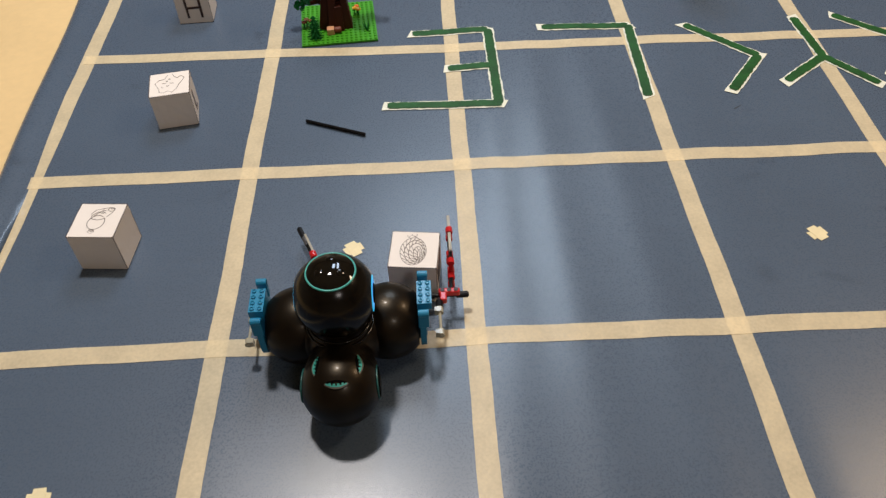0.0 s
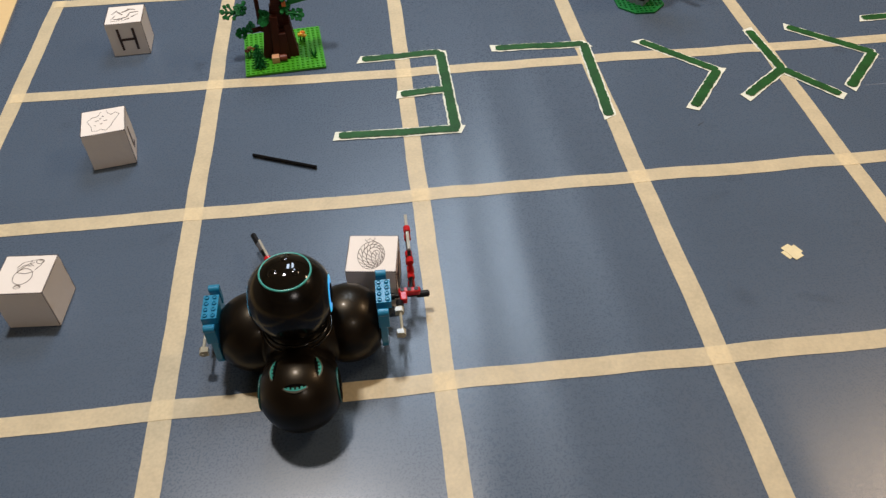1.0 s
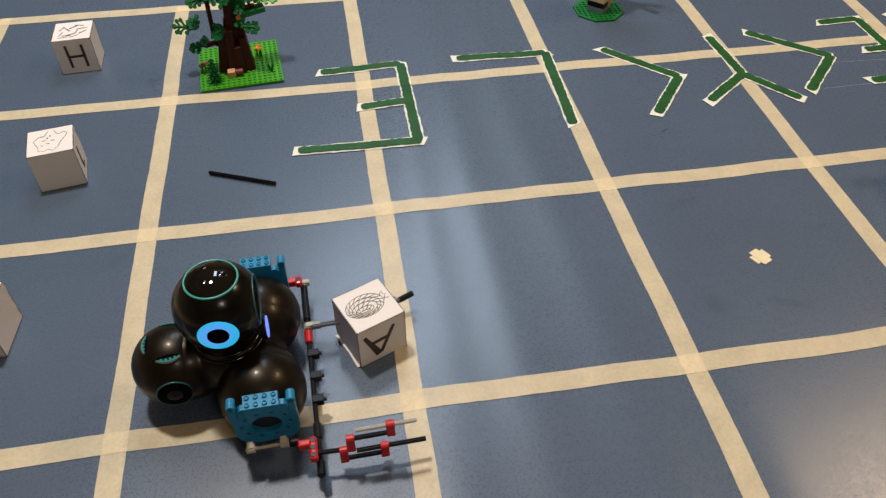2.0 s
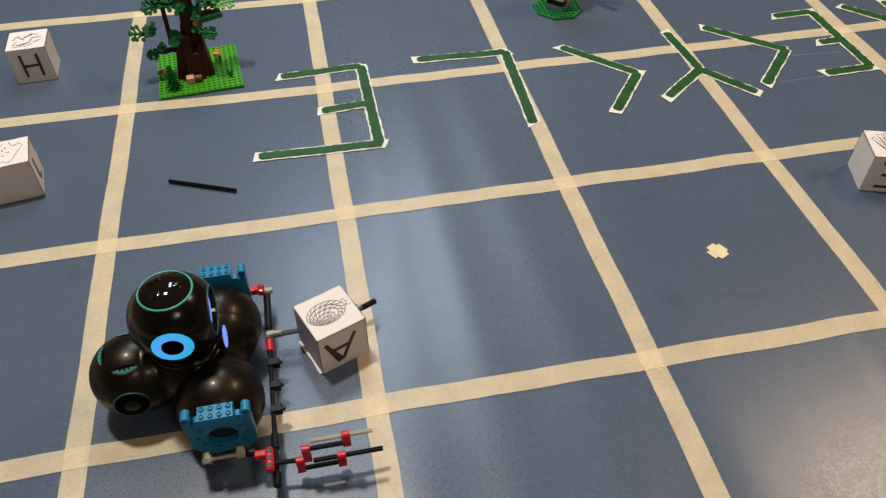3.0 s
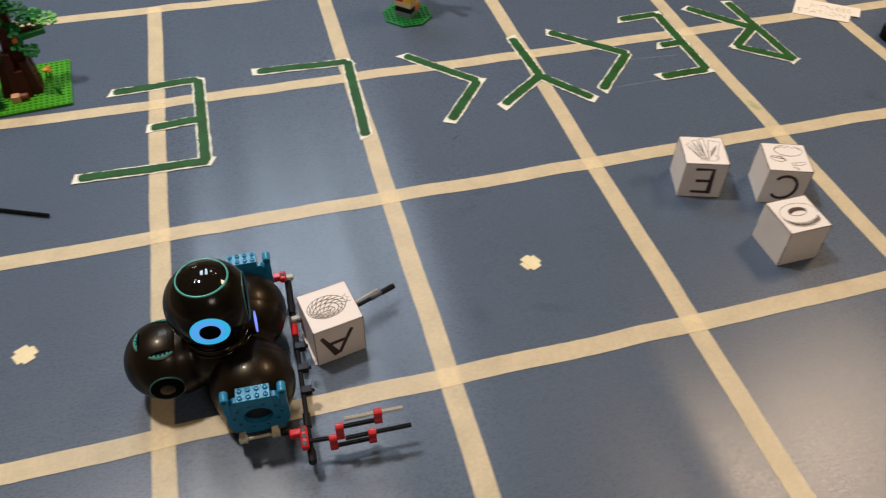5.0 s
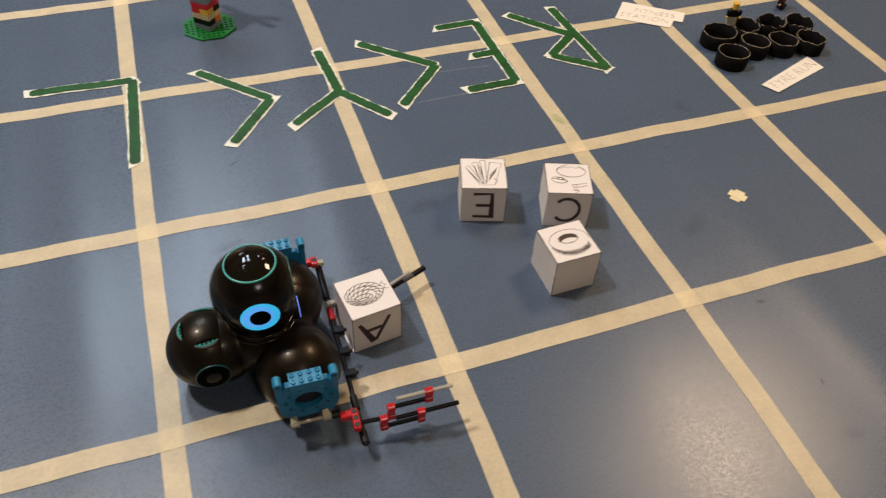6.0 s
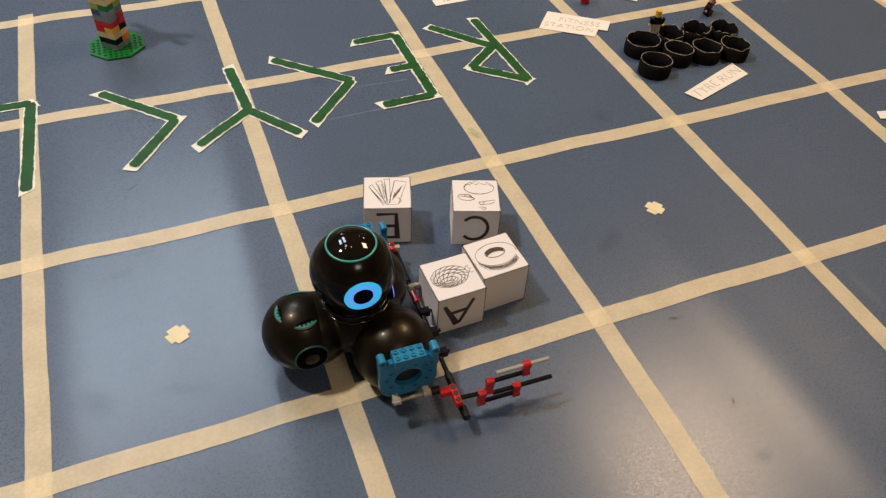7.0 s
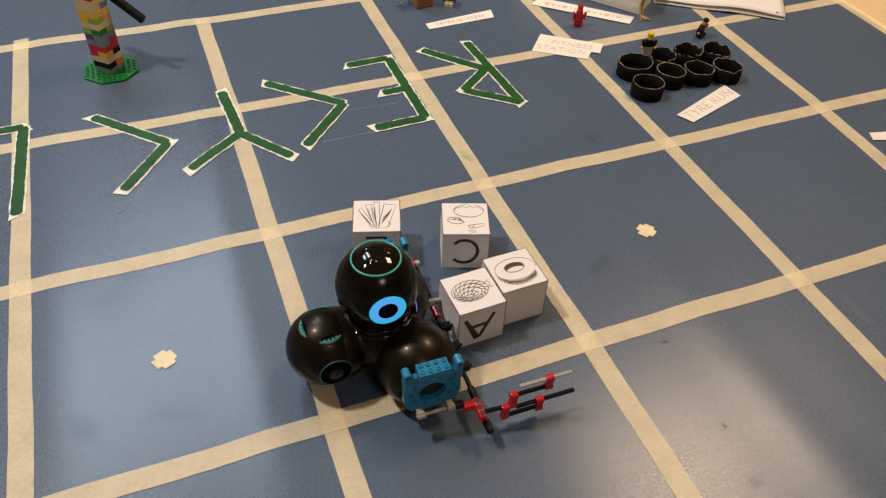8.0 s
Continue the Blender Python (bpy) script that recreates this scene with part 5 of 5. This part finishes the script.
toy_figure("small brown and black toy figure sitting on the mat", 1.4337, 0.5655, 25, (BLACK, BROWN, PEACH, BLACK), lean=14, z=0.0022, sit=True)


# ---- folded card box with a string, and stacked paper ----
def card_box():
    ob = thing("card_box", "open white card box with jute string at a corner", "box", pose(1.3182, 0.7892, 0.0012, 0, 0, -53))
    for sx, sy, x, y in ((0.26, 0.002, 0, -0.03), (0.26, 0.002, 0, 0.03), (0.002, 0.058, -0.129, 0), (0.002, 0.058, 0.129, 0)):
        bm = bmesh.new()
        add_box(bm, sx, sy, 0.07, Matrix.Translation((x, y, 0.035)))
        part("side", bm, CARD, ob)
    bm = bmesh.new()
    add_box(bm, 0.256, 0.058, 0.002, Matrix.Translation((0, 0, 0.001)))
    part("bottom", bm, CARD, ob)
    bm = bmesh.new()
    pts = [(0.131, -0.033, 0.072), (0.133, -0.035, 0.045), (0.131, -0.037, 0.020), (0.136, -0.041, 0.004), (0.150, -0.044, 0.002)]
    for a, b in zip(pts[:-1], pts[1:]):
        add_rod(bm, a, b, 0.0022, 7)
        add_rod(bm, Vector(a) + Vector((0.004, 0, 0)), Vector(b) + Vector((0.003, 0.003, 0)), 0.0018, 7)
    for k in range(5):
        add_rod(bm, (0.136, -0.041, 0.006), (0.142 + 0.004 * k, -0.055 + 0.004 * k, 0.001), 0.0007, 5)
    part("string", bm, STRING, ob, "frayed jute string")
    return ob


card_box()


def paper_stack():
    ob = thing("paper_stack", "folded sheet of stiff white paper lying on the mat", "paper", pose(1.5821, 0.713, 0.0012, 0, 0, -34.5))
    for k in range(2):
        bm = bmesh.new()
        bmesh.ops.create_grid(bm, x_segments=20, y_segments=8, size=0.5, matrix=Matrix.Diagonal((0.246, 0.20 - 0.006 * k, 1, 1)))
        for v in bm.verts:
            v.co.z = 0.001 + 0.0055 * k + (0.004 + 0.003 * k) * (1 - (v.co.x / 0.123) ** 2) * (0.6 + 0.4 * math.sin(v.co.x * 30))
        sheet = part("sheet", bm, PAPER, ob, smooth=True)
        mod = sheet.modifiers.new("thickness", "SOLIDIFY")
        mod.thickness = 0.0012
    bm = bmesh.new()
    add_box(bm, 0.006, 0.0016, 0.0004, Matrix.Translation((0.108, -0.086, 0.0085)))
    add_box(bm, 0.0016, 0.006, 0.0004, Matrix.Translation((0.106, -0.088, 0.0089)))
    part("writing_bar", bm, RED, ob, "small red pen mark")
    return ob


paper_stack()


def wood_block():
    """A squared offcut with worn edges."""
    bm = bmesh.new()
    vs = add_box(bm, 0.034, 0.030, 0.058, Matrix.Translation((0, 0, 0.029)))
    for v in vs:
        v.co.x *= 1 + 0.04 * (v.co.z > 0.03)
    ob = soft(part("wooden_block", bm, WOOD), 0.0018, 2)
    ob.matrix_basis = pose(0.9957, 0.828, 0.0012, 0, 0, 3)
    return tagged(ob, "small brown wooden block standing on the mat", "wooden block")


wood_block()
# figure shape added in place of an unclear glassy blue item
toy_figure("blue and white figure standing in for an unclear glassy item", 1.0444, 0.8089, -35, (CREAM, NAVY, NAVY, CREAM), sit=True)


def wire_scrap():
    bm = bmesh.new()
    pts = [(-0.012, 0.004, 0.002), (-0.006, -0.004, 0.006), (0.0, 0.003, 0.014), (0.006, -0.003, 0.008), (0.012, 0.002, 0.003), (0.004, 0.006, 0.018), (-0.006, 0.004, 0.024)]
    for a, b in zip(pts[:-1], pts[1:]):
        add_rod(bm, a, b, 0.0013, 7)
    ob = part("wire_scrap", bm, GREY)
    ob.matrix_basis = pose(0.9629, 0.8332, 0.0012)
    return tagged(ob, "crumpled scrap of grey wire beside the wooden block", "wire")


wire_scrap()


# ---- what moves ----
def motions():
    Z = 0.0006
    walk(robot, [(t, pose(x, y, Z, 0, 0, a)) for t, x, y, a in [
        (0, -0.1470, -0.0042, 0.4), (0.5, -0.1474, 0.0440, 0.4), (0.8, -0.1470, 0.0573, -0.1), (1, -0.1466, 0.0582, -0.0), (1.2, -0.1468, 0.0577, -3.7), (1.3, -0.1465, 0.0575, -16.6), (1.4, -0.1461, 0.0573, -33.1),
        (1.5, -0.1467, 0.0581, -50.1), (1.6, -0.1469, 0.0560, -66.0), (1.7, -0.1469, 0.0544, -77.5), (2, -0.1488, 0.0544, -87.9), (2.8, -0.1501, 0.0554, -89.8), (3.5, -0.1508, 0.0561, -89.9), (3.75, -0.1508, 0.0567, -89.9),
        (4, -0.1364, 0.0572, -89.9), (4.2, -0.1047, 0.0585, -89.9), (4.75, 0.0277, 0.0600, -91.0), (5.3, 0.1857, 0.0618, -91.6), (6, 0.4359, 0.0615, -91.6), (6.5, 0.5692, 0.0618, -91.3), (7, 0.6531, 0.0585, -91.5), (7.5, 0.6854, 0.0583, -91.4), (8, 0.6922, 0.0589, -91.3)]])
    walk(cube_rope, [(t, pose(x, y, Z, 0, 0, a)) for t, x, y, a in [
        (0, -0.0685, 0.0879, -6.1), (0.5, -0.0685, 0.1317, -6.7), (0.8, -0.0681, 0.1443, -7.1), (1, -0.0674, 0.1444, -7.1), (1.4, -0.0679, 0.1439, -7.1), (1.5, -0.0690, 0.1440, -8.5), (1.6, -0.0518, 0.1266, -27.2), (1.7, -0.0442, 0.1186, -51.2), (1.9, -0.0372, 0.0940, -64.1), (2.1, -0.0359, 0.0870, -68.0),
        (2.8, -0.0357, 0.0872, -68.0), (3.85, -0.0355, 0.0873, -68.1), (4, -0.0326, 0.0846, -71.0), (4.2, -0.0180, 0.0784, -77.7), (4.75, 0.1150, 0.0812, -79.0), (5.3, 0.2725, 0.0827, -79.5), (6, 0.5237, 0.0773, -82.8),
        (6.5, 0.6625, 0.0745, -87.7), (7, 0.7408, 0.0713, -88.5), (7.5, 0.7721, 0.0718, -88.5), (8, 0.7794, 0.0730, -88.2)]])
    walk(cube_tyre, [(t, pose(x, y, Z, 0, 0, a)) for t, x, y, a in [
        (0, 0.7692, 0.0850, -88.6), (6.65, 0.7692, 0.0850, -88.6), (6.8, 0.7765, 0.0851, -87.7), (7, 0.7988, 0.0854, -86.7), (7.5, 0.8298, 0.0862, -88.1), (8, 0.8371, 0.0866, -88.7)]])


motions()
